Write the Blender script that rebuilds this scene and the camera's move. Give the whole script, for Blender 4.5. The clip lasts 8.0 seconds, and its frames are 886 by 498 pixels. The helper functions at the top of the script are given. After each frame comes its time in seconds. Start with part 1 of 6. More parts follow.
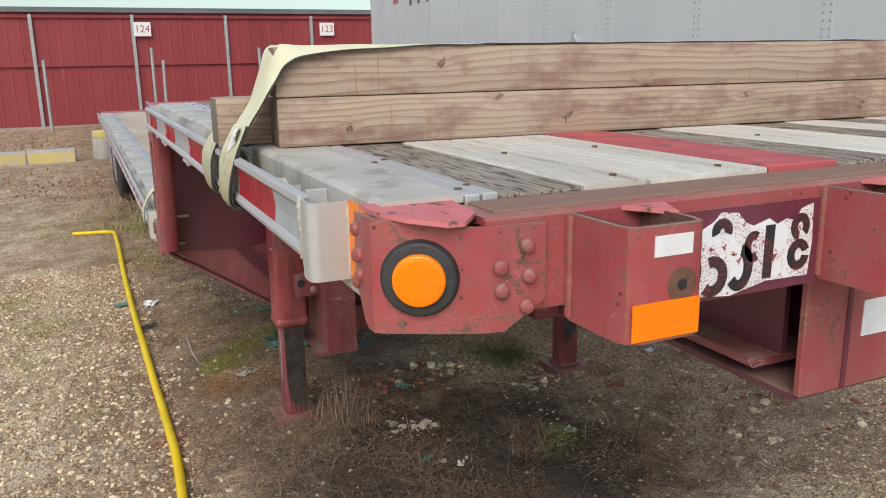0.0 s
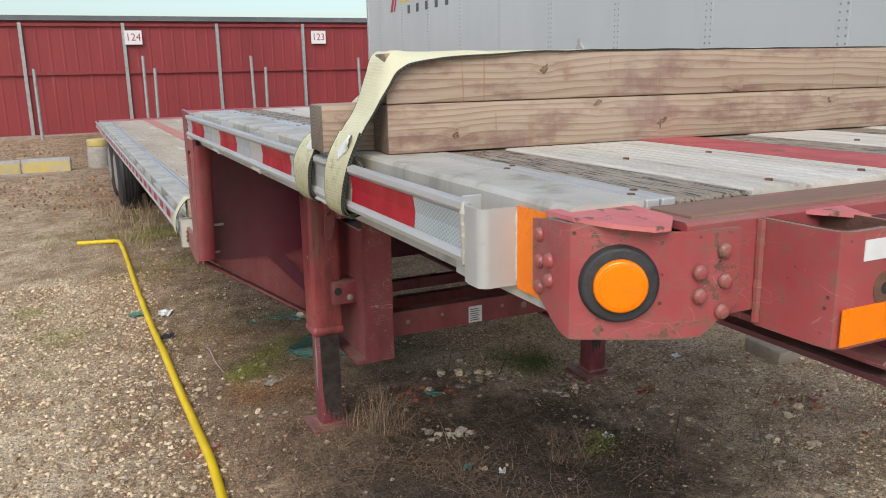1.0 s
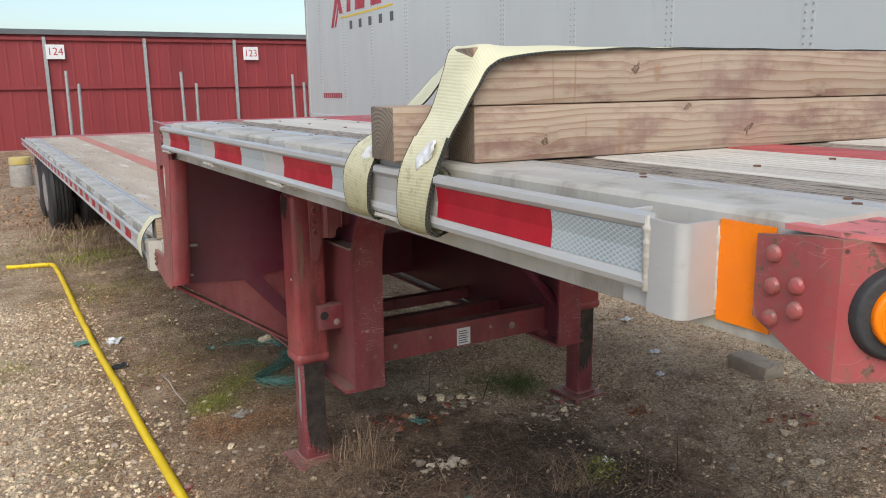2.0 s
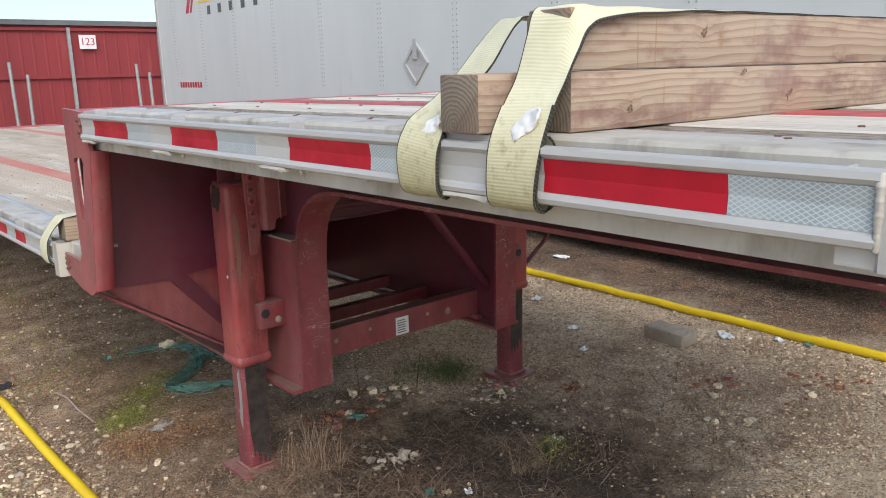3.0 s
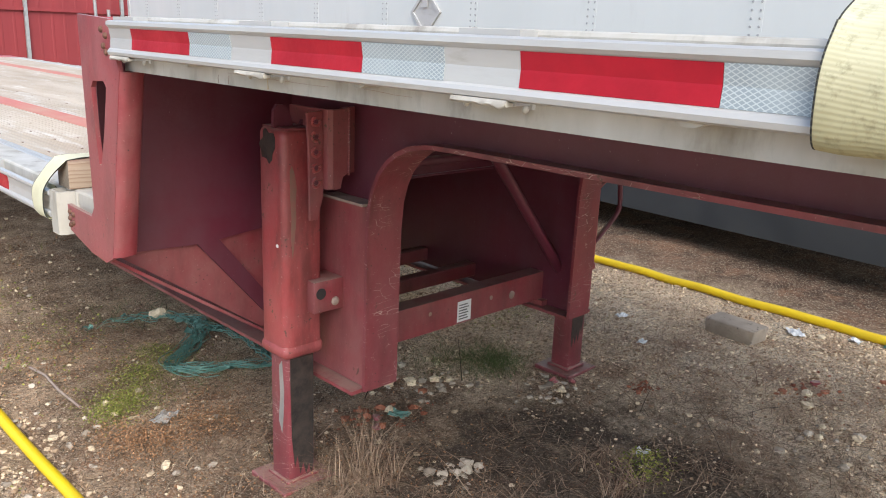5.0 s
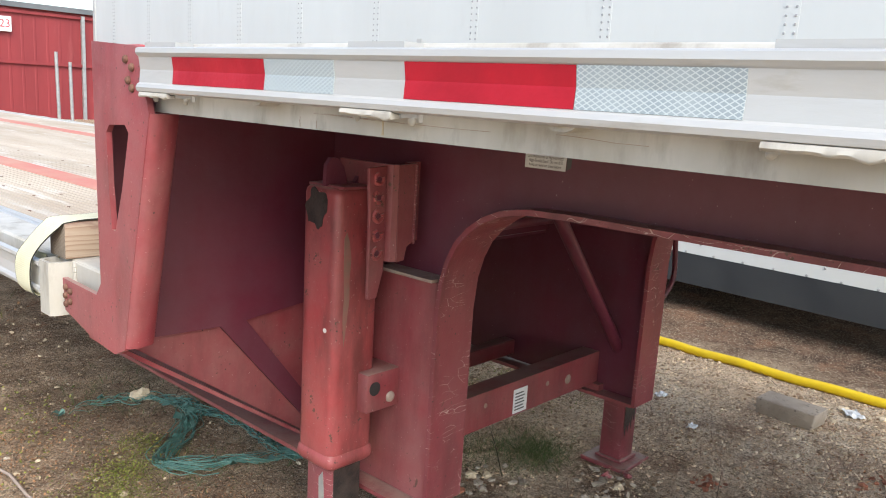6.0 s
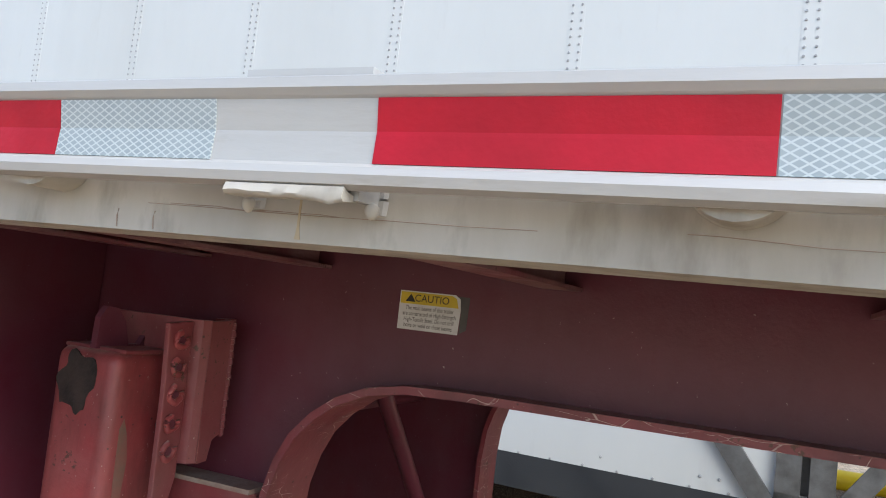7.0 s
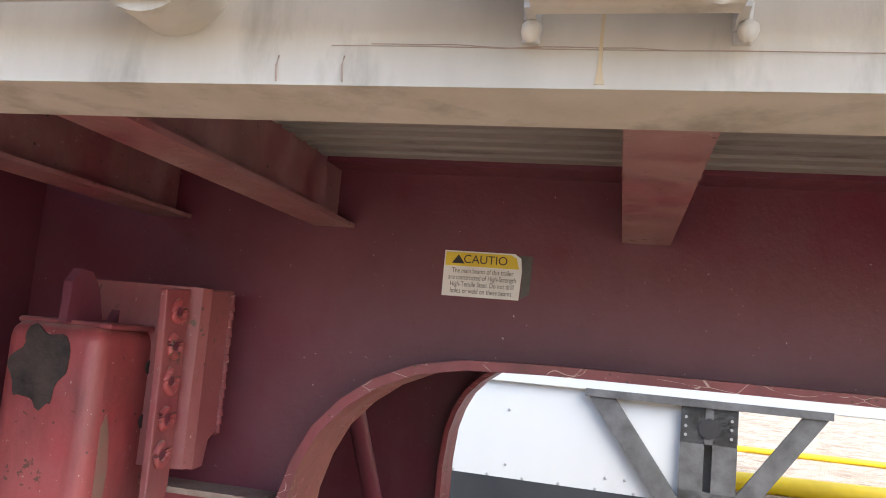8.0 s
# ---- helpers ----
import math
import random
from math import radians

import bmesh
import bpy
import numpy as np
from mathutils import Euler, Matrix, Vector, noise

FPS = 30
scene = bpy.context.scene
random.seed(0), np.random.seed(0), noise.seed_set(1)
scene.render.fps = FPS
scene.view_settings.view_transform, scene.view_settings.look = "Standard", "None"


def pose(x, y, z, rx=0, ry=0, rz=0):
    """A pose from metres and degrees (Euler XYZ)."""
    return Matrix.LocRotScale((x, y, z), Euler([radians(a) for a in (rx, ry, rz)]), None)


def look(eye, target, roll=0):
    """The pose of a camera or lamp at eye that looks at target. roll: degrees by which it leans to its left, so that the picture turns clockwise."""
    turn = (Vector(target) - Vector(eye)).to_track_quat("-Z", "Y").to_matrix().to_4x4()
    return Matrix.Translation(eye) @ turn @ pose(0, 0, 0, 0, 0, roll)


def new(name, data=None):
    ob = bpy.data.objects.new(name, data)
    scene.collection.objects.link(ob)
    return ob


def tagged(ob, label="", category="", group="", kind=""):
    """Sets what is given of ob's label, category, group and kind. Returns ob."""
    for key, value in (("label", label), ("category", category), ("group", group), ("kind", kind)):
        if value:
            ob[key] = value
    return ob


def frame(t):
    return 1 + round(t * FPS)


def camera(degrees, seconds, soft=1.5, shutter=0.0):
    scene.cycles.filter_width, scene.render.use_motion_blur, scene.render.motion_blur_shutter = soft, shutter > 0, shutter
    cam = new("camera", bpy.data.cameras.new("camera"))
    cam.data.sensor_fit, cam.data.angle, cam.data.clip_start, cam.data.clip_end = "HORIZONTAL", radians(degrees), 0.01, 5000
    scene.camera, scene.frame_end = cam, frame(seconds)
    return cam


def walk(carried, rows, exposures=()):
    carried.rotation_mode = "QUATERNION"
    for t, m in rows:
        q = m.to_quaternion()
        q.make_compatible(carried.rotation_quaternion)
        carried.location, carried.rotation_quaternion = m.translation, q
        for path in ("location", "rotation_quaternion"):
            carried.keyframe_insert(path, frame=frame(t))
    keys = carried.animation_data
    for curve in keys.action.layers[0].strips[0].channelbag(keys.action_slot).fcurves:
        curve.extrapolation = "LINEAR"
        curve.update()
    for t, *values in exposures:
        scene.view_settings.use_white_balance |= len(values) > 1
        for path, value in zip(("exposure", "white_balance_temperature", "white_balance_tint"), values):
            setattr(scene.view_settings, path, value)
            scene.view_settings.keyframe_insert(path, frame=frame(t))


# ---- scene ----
cam = camera(58.3, 8.0, 1.0)
PATH = [
    (0, (-0.247, 0.116, 1.696), (0.55, 1.892, 1.233), -1.0),
    (0.5, (-0.355, 0.13, 1.714), (0.46, 1.9, 1.264), -0.8),
    (1, (-0.451, 0.216, 1.697), (0.38, 1.98, 1.252), -1.1),
    (1.2, (-0.487, 0.264, 1.687), (0.356, 2.025, 1.255), -1.4),
    (2.3, (-0.661, 0.602, 1.644), (0.421, 2.235, 1.243), -0.8),
    (2.5, (-0.711, 0.663, 1.628), (0.438, 2.249, 1.219), -1.1),
    (3, (-0.842, 0.805, 1.639), (0.441, 2.275, 1.201), -1.5),
    (3.5, (-0.885, 0.929, 1.627), (0.448, 2.347, 1.169), -1.2),
    (4, (-0.861, 1.148, 1.596), (0.496, 2.536, 1.113), -0.3),
    (4.5, (-0.828, 1.341, 1.572), (0.531, 2.715, 1.058), 1.4),
    (4.7, (-0.816, 1.425, 1.551), (0.541, 2.796, 1.024), 2.1),
    (5.8, (-0.773, 1.961, 1.499), (0.625, 3.316, 1.039), 3.0),
    (6, (-0.732, 2.081, 1.474), (0.722, 3.402, 1.097), 3.3),
    (6.5, (-0.592, 2.332, 1.42), (1.045, 3.474, 1.296), 4.8),
    (7, (-0.48, 2.556, 1.375), (1.344, 3.366, 1.517), 6.2),
    (7.5, (-0.428, 2.747, 1.325), (1.471, 3.322, 1.572), 6.0),
    (8, (-0.381, 2.896, 1.268), (1.553, 3.348, 1.497), 5.1),
]
walk(cam, [(t, look(eye, target, roll)) for t, eye, target, roll in PATH],
     exposures=[(0, 0.44, 6500, 6), (1.2, 0.42, 6450, 6), (2.5, 0.55, 6350, 7), (3.5, 0.76, 6300, 7), (4.7, 1.02, 6300, 8), (5.8, 1.32, 6400, 7), (6.5, 1.20, 6200, 6), (7.2, 1.10, 5950, 7), (7.6, 1.28, 5850, 8), (8, 1.88, 6100, 11)])

# ---- world, sun and sky ----
wd = bpy.data.worlds.new("sky")
scene.world = wd
wd.use_nodes = True
wn = wd.node_tree
sky = wn.nodes.new("ShaderNodeTexSky")
sky.sky_type, sky.sun_disc = "NISHITA", False
SUN_EL, SUN_AZ = radians(44), radians(213)      # azimuth clockwise from +y
sky.sun_elevation, sky.sun_rotation = SUN_EL, SUN_AZ
sky.air_density, sky.dust_density, sky.ozone_density = 1.0, 1.9, 1.0
wn.nodes["Background"].inputs[1].default_value = 0.135
wn.links.new(sky.outputs[0], wn.nodes["Background"].inputs[0])
sun = new("sun", bpy.data.lights.new("sun", "SUN"))
sun.data.energy, sun.data.angle, sun.data.color = 1.7, radians(45), (1.0, 0.93, 0.84)
sd = Vector((math.sin(SUN_AZ) * math.cos(SUN_EL), math.cos(SUN_AZ) * math.cos(SUN_EL), math.sin(SUN_EL)))
sun.matrix_world = look(sd * 50, (0, 0, 0))


# ---- materials ----
def material(name, base, rough=0.6, metal=0.0, second=None, scale=6.0, detail=6.0, lo=0.35, hi=0.65,
             third=None, scale3=40.0, lo3=0.5, hi3=0.7, bump=0.15, bscale=120.0, stretch=(1, 1, 1), spec=0.5,
             roughvar=0.12, rnd=0.0):
    """Base colour broken up by two scales of noise, with fine relief."""
    m = bpy.data.materials.new(name)
    m.use_nodes = True
    t = m.node_tree
    n, k = t.nodes, t.links.new
    b = n["Principled BSDF"]
    b.inputs["Roughness"].default_value, b.inputs["Metallic"].default_value = rough, metal
    b.inputs["Specular IOR Level"].default_value = spec
    co = n.new("ShaderNodeTexCoord")
    mp = n.new("ShaderNodeMapping")
    mp.inputs["Scale"].default_value = stretch
    k(co.outputs["Object"], mp.inputs[0])

    def mask(sc, lo_, hi_, det=detail):
        z = n.new("ShaderNodeTexNoise")
        z.inputs["Scale"].default_value, z.inputs["Detail"].default_value = sc, det
        z.inputs["Roughness"].default_value = 0.62
        k(mp.outputs[0], z.inputs["Vector"])
        r = n.new("ShaderNodeMapRange")
        r.inputs["From Min"].default_value, r.inputs["From Max"].default_value = lo_, hi_
        k(z.outputs[0], r.inputs["Value"])
        return r.outputs[0]

    def mixc(f, a, c):
        x = n.new("ShaderNodeMix")
        x.data_type = "RGBA"
        k(f, x.inputs[0])
        for s_, v in ((6, a), (7, c)):
            if isinstance(v, tuple):
                x.inputs[s_].default_value = (*v, 1)
            else:
                k(v, x.inputs[s_])
        return x.outputs[2]

    col = base
    m1 = mask(scale, lo, hi)
    col = mixc(m1, col, second or tuple(c * 0.8 for c in base))
    if third:
        col = mixc(mask(scale3, lo3, hi3), col, third)
    if rnd:
        oi = n.new("ShaderNodeObjectInfo")
        hv = n.new("ShaderNodeHueSaturation")
        r = n.new("ShaderNodeMapRange")
        r.inputs["To Min"].default_value, r.inputs["To Max"].default_value = 1 - rnd, 1 + rnd
        k(oi.outputs["Random"], r.inputs["Value"])
        k(r.outputs[0], hv.inputs["Value"])
        if isinstance(col, tuple):
            hv.inputs["Color"].default_value = (*col, 1)
        else:
            k(col, hv.inputs["Color"])
        col = hv.outputs[0]
    k(col, b.inputs["Base Color"])
    r = n.new("ShaderNodeMapRange")
    r.inputs["To Min"].default_value, r.inputs["To Max"].default_value = max(0.02, rough - roughvar), min(1, rough + roughvar)
    k(m1, r.inputs["Value"])
    k(r.outputs[0], b.inputs["Roughness"])
    if bump:
        z = n.new("ShaderNodeTexNoise")
        z.inputs["Scale"].default_value, z.inputs["Detail"].default_value = bscale, 5
        k(mp.outputs[0], z.inputs["Vector"])
        bp = n.new("ShaderNodeBump")
        bp.inputs["Strength"].default_value, bp.inputs["Distance"].default_value = bump, 0.01
        k(z.outputs[0], bp.inputs["Height"])
        k(bp.outputs[0], b.inputs["Normal"])
    return m


RED_TOP = material("faded_red_paint", (0.50, 0.095, 0.10), 0.6, 0, (0.36, 0.08, 0.078), 8, third=(0.16, 0.085, 0.06), scale3=14, lo3=0.60, hi3=0.66, bump=0.12, bscale=50)
FRONT_TOP = material("worn_front_edge", (0.50, 0.155, 0.145), 0.65, 0, (0.42, 0.13, 0.12), 7, third=(0.23, 0.135, 0.095), scale3=5, lo3=0.41, hi3=0.46, bump=0.15, bscale=60, stretch=(0.5, 2, 1))
LIP = material("chipped_pink_red_edge", (0.60, 0.19, 0.185), 0.6, 0, (0.52, 0.15, 0.15), 12, third=(0.17, 0.09, 0.065), scale3=35, lo3=0.60, hi3=0.64, bump=0.12, bscale=60)
RUST = material("bare_rusty_steel", (0.17, 0.085, 0.055), 0.75, 0.1, (0.11, 0.05, 0.035), 20, bump=0.3)
DARK_STEEL = material("dark_bare_steel", (0.045, 0.04, 0.04), 0.45, 0.5, (0.10, 0.08, 0.07), 25, bump=0.2)
ALU = material("dull_aluminium", (0.47, 0.47, 0.465), 0.42, 0.15, (0.42, 0.415, 0.405), 7, third=(0.34, 0.32, 0.285), scale3=30, lo3=0.60, hi3=0.8, bump=0.06, bscale=90, stretch=(1, 0.25, 1))
ALU_DIRTY = material("dusty_aluminium", (0.53, 0.51, 0.47), 0.68, 0.06, (0.40, 0.375, 0.325), 5, third=(0.20, 0.175, 0.14), scale3=13, lo3=0.52, hi3=0.78, bump=0.06, bscale=90, stretch=(1, 1, 0.35))
DECK = material("weathered_deck_plank", (0.64, 0.605, 0.55), 0.8, 0.0, (0.50, 0.46, 0.40), 9, third=(0.22, 0.19, 0.16), scale3=40, lo3=0.58, hi3=0.75, bump=0.2, stretch=(1, 0.12, 1), rnd=0.08)
TAPE_RED = material("red_reflective_tape", (0.40, 0.010, 0.024), 0.45, 0, (0.31, 0.008, 0.019), 9, bump=0.05, spec=0.25)
ORANGE = material("orange_reflector", (0.95, 0.23, 0.0), 0.3, 0, (0.88, 0.2, 0.0), 20, bump=0.03)
BLACK = material("black_rubber", (0.018, 0.018, 0.02), 0.6, 0, (0.035, 0.035, 0.037), 20, bump=0.2)
WHITE = material("white_label", (0.74, 0.75, 0.76), 0.5, 0, (0.66, 0.66, 0.66), 30, bump=0.02)
YELLOW = material("yellow_hose_plastic", (0.78, 0.56, 0.01), 0.45, 0, (0.68, 0.47, 0.01), 4, bump=0.03)
VANW = material("white_van_panel", (0.57, 0.59, 0.585), 0.4, 0, (0.53, 0.55, 0.545), 0.8, third=(0.47, 0.47, 0.46), scale3=4, lo3=0.6, hi3=0.9, bump=0.02, stretch=(1, 1, 0.25))
FENCE = material("red_sheet_fence", (0.26, 0.03, 0.034), 0.6, 0, (0.20, 0.024, 0.028), 0.9, third=(0.33, 0.09, 0.085), scale3=2.2, lo3=0.6, hi3=0.85, bump=0.05, bscale=10, stretch=(1, 1, 0.15))
GALV = material("galvanised_post", (0.42, 0.43, 0.43), 0.5, 0.5, (0.33, 0.34, 0.34), 8, bump=0.05)
RIVET = material("dull_rivet", (0.36, 0.37, 0.38), 0.5, 0.2, (0.30, 0.305, 0.31), 8, bump=0)
BLOCK = material("dusty_paving_block", (0.43, 0.36, 0.29), 0.95, 0, (0.33, 0.275, 0.22), 9, third=(0.14, 0.115, 0.095), scale3=30, lo3=0.6, hi3=0.68, bump=0.5, bscale=120)
CONC = material("concrete", (0.37, 0.345, 0.31), 0.9, 0, (0.30, 0.275, 0.245), 14, third=(0.46, 0.44, 0.40), scale3=60, lo3=0.55, hi3=0.7, bump=0.5, bscale=150)


def graph(name):
    m = bpy.data.materials.new(name)
    m.use_nodes = True
    t = m.node_tree
    return m, t.nodes, t.links.new, t.nodes["Principled BSDF"]


def maths(n, k, op, a, b=0.0, c=None):
    x = n.new("ShaderNodeMath")
    x.operation = op
    for i, v in enumerate((a, b) if c is None else (a, b, c)):
        if isinstance(v, (int, float)):
            x.inputs[i].default_value = v
        else:
            k(v, x.inputs[i])
    return x.outputs[0]


def blend(n, k, f, a, c):
    x = n.new("ShaderNodeMix")
    x.data_type = "RGBA"
    if isinstance(f, (int, float)):
        x.inputs[0].default_value = f
    else:
        k(f, x.inputs[0])
    for s_, v in ((6, a), (7, c)):
        if isinstance(v, tuple):
            x.inputs[s_].default_value = (*v, 1)
        else:
            k(v, x.inputs[s_])
    return x.outputs[2]


def ranged(n, k, v, lo, hi, a=0.0, c=1.0):
    r = n.new("ShaderNodeMapRange")
    r.inputs["From Min"].default_value, r.inputs["From Max"].default_value = lo, hi
    r.inputs["To Min"].default_value, r.inputs["To Max"].default_value = a, c
    k(v, r.inputs["Value"])
    return r.outputs[0]


def noised(n, k, vec, scale, detail=5.0, rough=0.6):
    z = n.new("ShaderNodeTexNoise")
    z.inputs["Scale"].default_value, z.inputs["Detail"].default_value, z.inputs["Roughness"].default_value = scale, detail, rough
    k(vec, z.inputs["Vector"])
    return z.outputs[0]


def bumped(n, k, b, h, strength, dist=0.01):
    p = n.new("ShaderNodeBump")
    p.inputs["Strength"].default_value, p.inputs["Distance"].default_value = strength, dist
    k(h, p.inputs["Height"])
    k(p.outputs[0], b.inputs["Normal"])


def silver_tape():
    """Prismatic tape: a fine diamond lattice of pale lines on grey-white."""
    m, n, k, b = graph("silver_reflective_tape")
    co = n.new("ShaderNodeTexCoord")
    sp = n.new("ShaderNodeSeparateXYZ")
    k(co.outputs["Object"], sp.inputs[0])
    lines = None
    for sg in (0.6, -0.6):
        q = maths(n, k, "MULTIPLY_ADD", sp.outputs["Y"], sg, sp.outputs["Z"])
        q = maths(n, k, "FRACT", maths(n, k, "MULTIPLY", q, 1 / 0.0062))
        q = maths(n, k, "ABSOLUTE", maths(n, k, "SUBTRACT", q, 0.5))
        q = ranged(n, k, q, 0.36, 0.42)
        lines = q if lines is None else maths(n, k, "MAXIMUM", lines, q)
    wash = ranged(n, k, noised(n, k, co.outputs["Object"], 14), 0.4, 0.65)
    cell = blend(n, k, wash, (0.26, 0.305, 0.33), (0.32, 0.365, 0.385))
    k(blend(n, k, lines, cell, (0.45, 0.50, 0.52)), b.inputs["Base Color"])
    b.inputs["Roughness"].default_value = 0.35
    return m


def lumber(name, pale, late, stain, end=False):
    """Softwood: long grain lines that part round small knots, mauve stains, thin rust-brown strap marks."""
    m, n, k, b = graph(name)
    co = n.new("ShaderNodeTexCoord")
    oi = n.new("ShaderNodeObjectInfo")
    sh = n.new("ShaderNodeVectorMath")
    sh.operation = "MULTIPLY_ADD"
    k(oi.outputs["Random"], sh.inputs[0])
    sh.inputs[1].default_value = (13.1, 7.7, 3.9)
    k(co.outputs["Object"], sh.inputs[2])
    sp = n.new("ShaderNodeSeparateXYZ")
    k(sh.outputs[0], sp.inputs[0])
    across = maths(n, k, "ADD", sp.outputs["Y"], sp.outputs["Z"])

    def flat(fx, fy):
        c = n.new("ShaderNodeCombineXYZ")
        k(maths(n, k, "MULTIPLY", sp.outputs["X"], fx), c.inputs[0])
        k(maths(n, k, "MULTIPLY", across, fy), c.inputs[1])
        return c.outputs[0]

    vo = n.new("ShaderNodeTexVoronoi")
    vo.voronoi_dimensions = "2D"
    vo.inputs["Scale"].default_value = 7.0
    wob = n.new("ShaderNodeVectorMath")
    wob.operation = "MULTIPLY_ADD"
    k(noised(n, k, sh.outputs[0], 55, 3, 0.6), wob.inputs[0])
    wob.inputs[1].default_value = (0.035, 0.05, 0)
    k(flat(0.9, 1.0), wob.inputs[2])
    k(wob.outputs[0], vo.inputs["Vector"])
    vc = n.new("ShaderNodeSeparateColor")
    k(vo.outputs["Color"], vc.inputs[0])
    some = ranged(n, k, vc.outputs[0], 0.62, 0.64)
    dist = vo.outputs["Distance"]
    halo = maths(n, k, "MULTIPLY", ranged(n, k, dist, 0.03, 0.2, 1, 0), some)
    knot = maths(n, k, "MULTIPLY", ranged(n, k, dist, 0.036, 0.050, 1, 0), some)
    ring = maths(n, k, "MULTIPLY", knot, ranged(n, k, dist, 0.014, 0.030))
    if end:
        wv = n.new("ShaderNodeTexWave")
        wv.wave_type, wv.rings_direction = "RINGS", "X"
        wv.inputs["Scale"].default_value, wv.inputs["Distortion"].default_value = 46, 3.0
        wv.inputs["Detail Scale"].default_value = 1.5
        heart = n.new("ShaderNodeMapping")
        heart.inputs["Location"].default_value = (0, -0.058, -0.012)
        k(co.outputs["Object"], heart.inputs[0])
        k(heart.outputs[0], wv.inputs["Vector"])
        lines = wv.outputs["Fac"]
    else:
        warp = noised(n, k, flat(1.3, 9), 1.0, 3, 0.5)
        ph = maths(n, k, "MULTIPLY_ADD", warp, 6.0, maths(n, k, "MULTIPLY", across, 70.0))
        ph = maths(n, k, "MULTIPLY_ADD", halo, 0.45, ph)
        lines = maths(n, k, "FRACT", ph)
    fibre = noised(n, k, flat(5, 330), 1.0, 4, 0.65)
    col = blend(n, k, ranged(n, k, lines, 0.45, 1.0), pale, late)
    col = blend(n, k, ranged(n, k, fibre, 0.52, 0.75, 0, 0.5), col, tuple(c * 0.62 for c in late))
    blot = ranged(n, k, noised(n, k, flat(5, 12), 1.0, 6, 0.66), 0.49, 0.60)
    hatch = ranged(n, k, noised(n, k, flat(60, 14), 1.0, 3), 0.35, 0.6, 0.7, 1)
    col = blend(n, k, maths(n, k, "MULTIPLY", maths(n, k, "MULTIPLY", blot, hatch), 0.7), col, stain)
    mark = ranged(n, k, maths(n, k, "ABSOLUTE", maths(n, k, "SUBTRACT", noised(n, k, flat(7, 0.25), 1.0, 1), 0.5)), 0.007, 0.002)
    mark = maths(n, k, "MULTIPLY", mark, ranged(n, k, noised(n, k, flat(9, 16), 1.0, 2), 0.45, 0.6))
    col = blend(n, k, maths(n, k, "MULTIPLY", mark, 0.6), col, (0.27, 0.13, 0.05))
    col = blend(n, k, maths(n, k, "MULTIPLY", halo, 0.35), col, late)
    col = blend(n, k, knot, col, (0.20, 0.11, 0.06))
    col = blend(n, k, ring, col, (0.055, 0.03, 0.018))
    grey = ranged(n, k, noised(n, k, co.outputs["Object"], 3), 0.35, 0.7, 0.0, 0.28)
    k(blend(n, k, grey, col, (0.37, 0.33, 0.28)), b.inputs["Base Color"])
    b.inputs["Roughness"].default_value = 0.75
    bumped(n, k, b, maths(n, k, "ADD", lines, fibre), 0.25, 0.002)
    return m


def split_plank():
    """Old deck plank: grey-brown, split along the grain into dark cracks."""
    m, n, k, b = graph("split_weathered_plank")
    co = n.new("ShaderNodeTexCoord")
    mp = n.new("ShaderNodeMapping")
    mp.inputs["Scale"].default_value = (1, 0.07, 1)
    k(co.outputs["Object"], mp.inputs[0])
    f = noised(n, k, mp.outputs[0], 190, 6, 0.7)
    g = noised(n, k, co.outputs["Object"], 5, 5)
    col = blend(n, k, ranged(n, k, g, 0.35, 0.65), (0.50, 0.43, 0.355), (0.38, 0.305, 0.235))
    col = blend(n, k, ranged(n, k, f, 0.50, 0.41), col, (0.06, 0.045, 0.033))
    k(col, b.inputs["Base Color"])
    b.inputs["Roughness"].default_value = 0.85
    bumped(n, k, b, f, 1.0, 0.012)
    return m


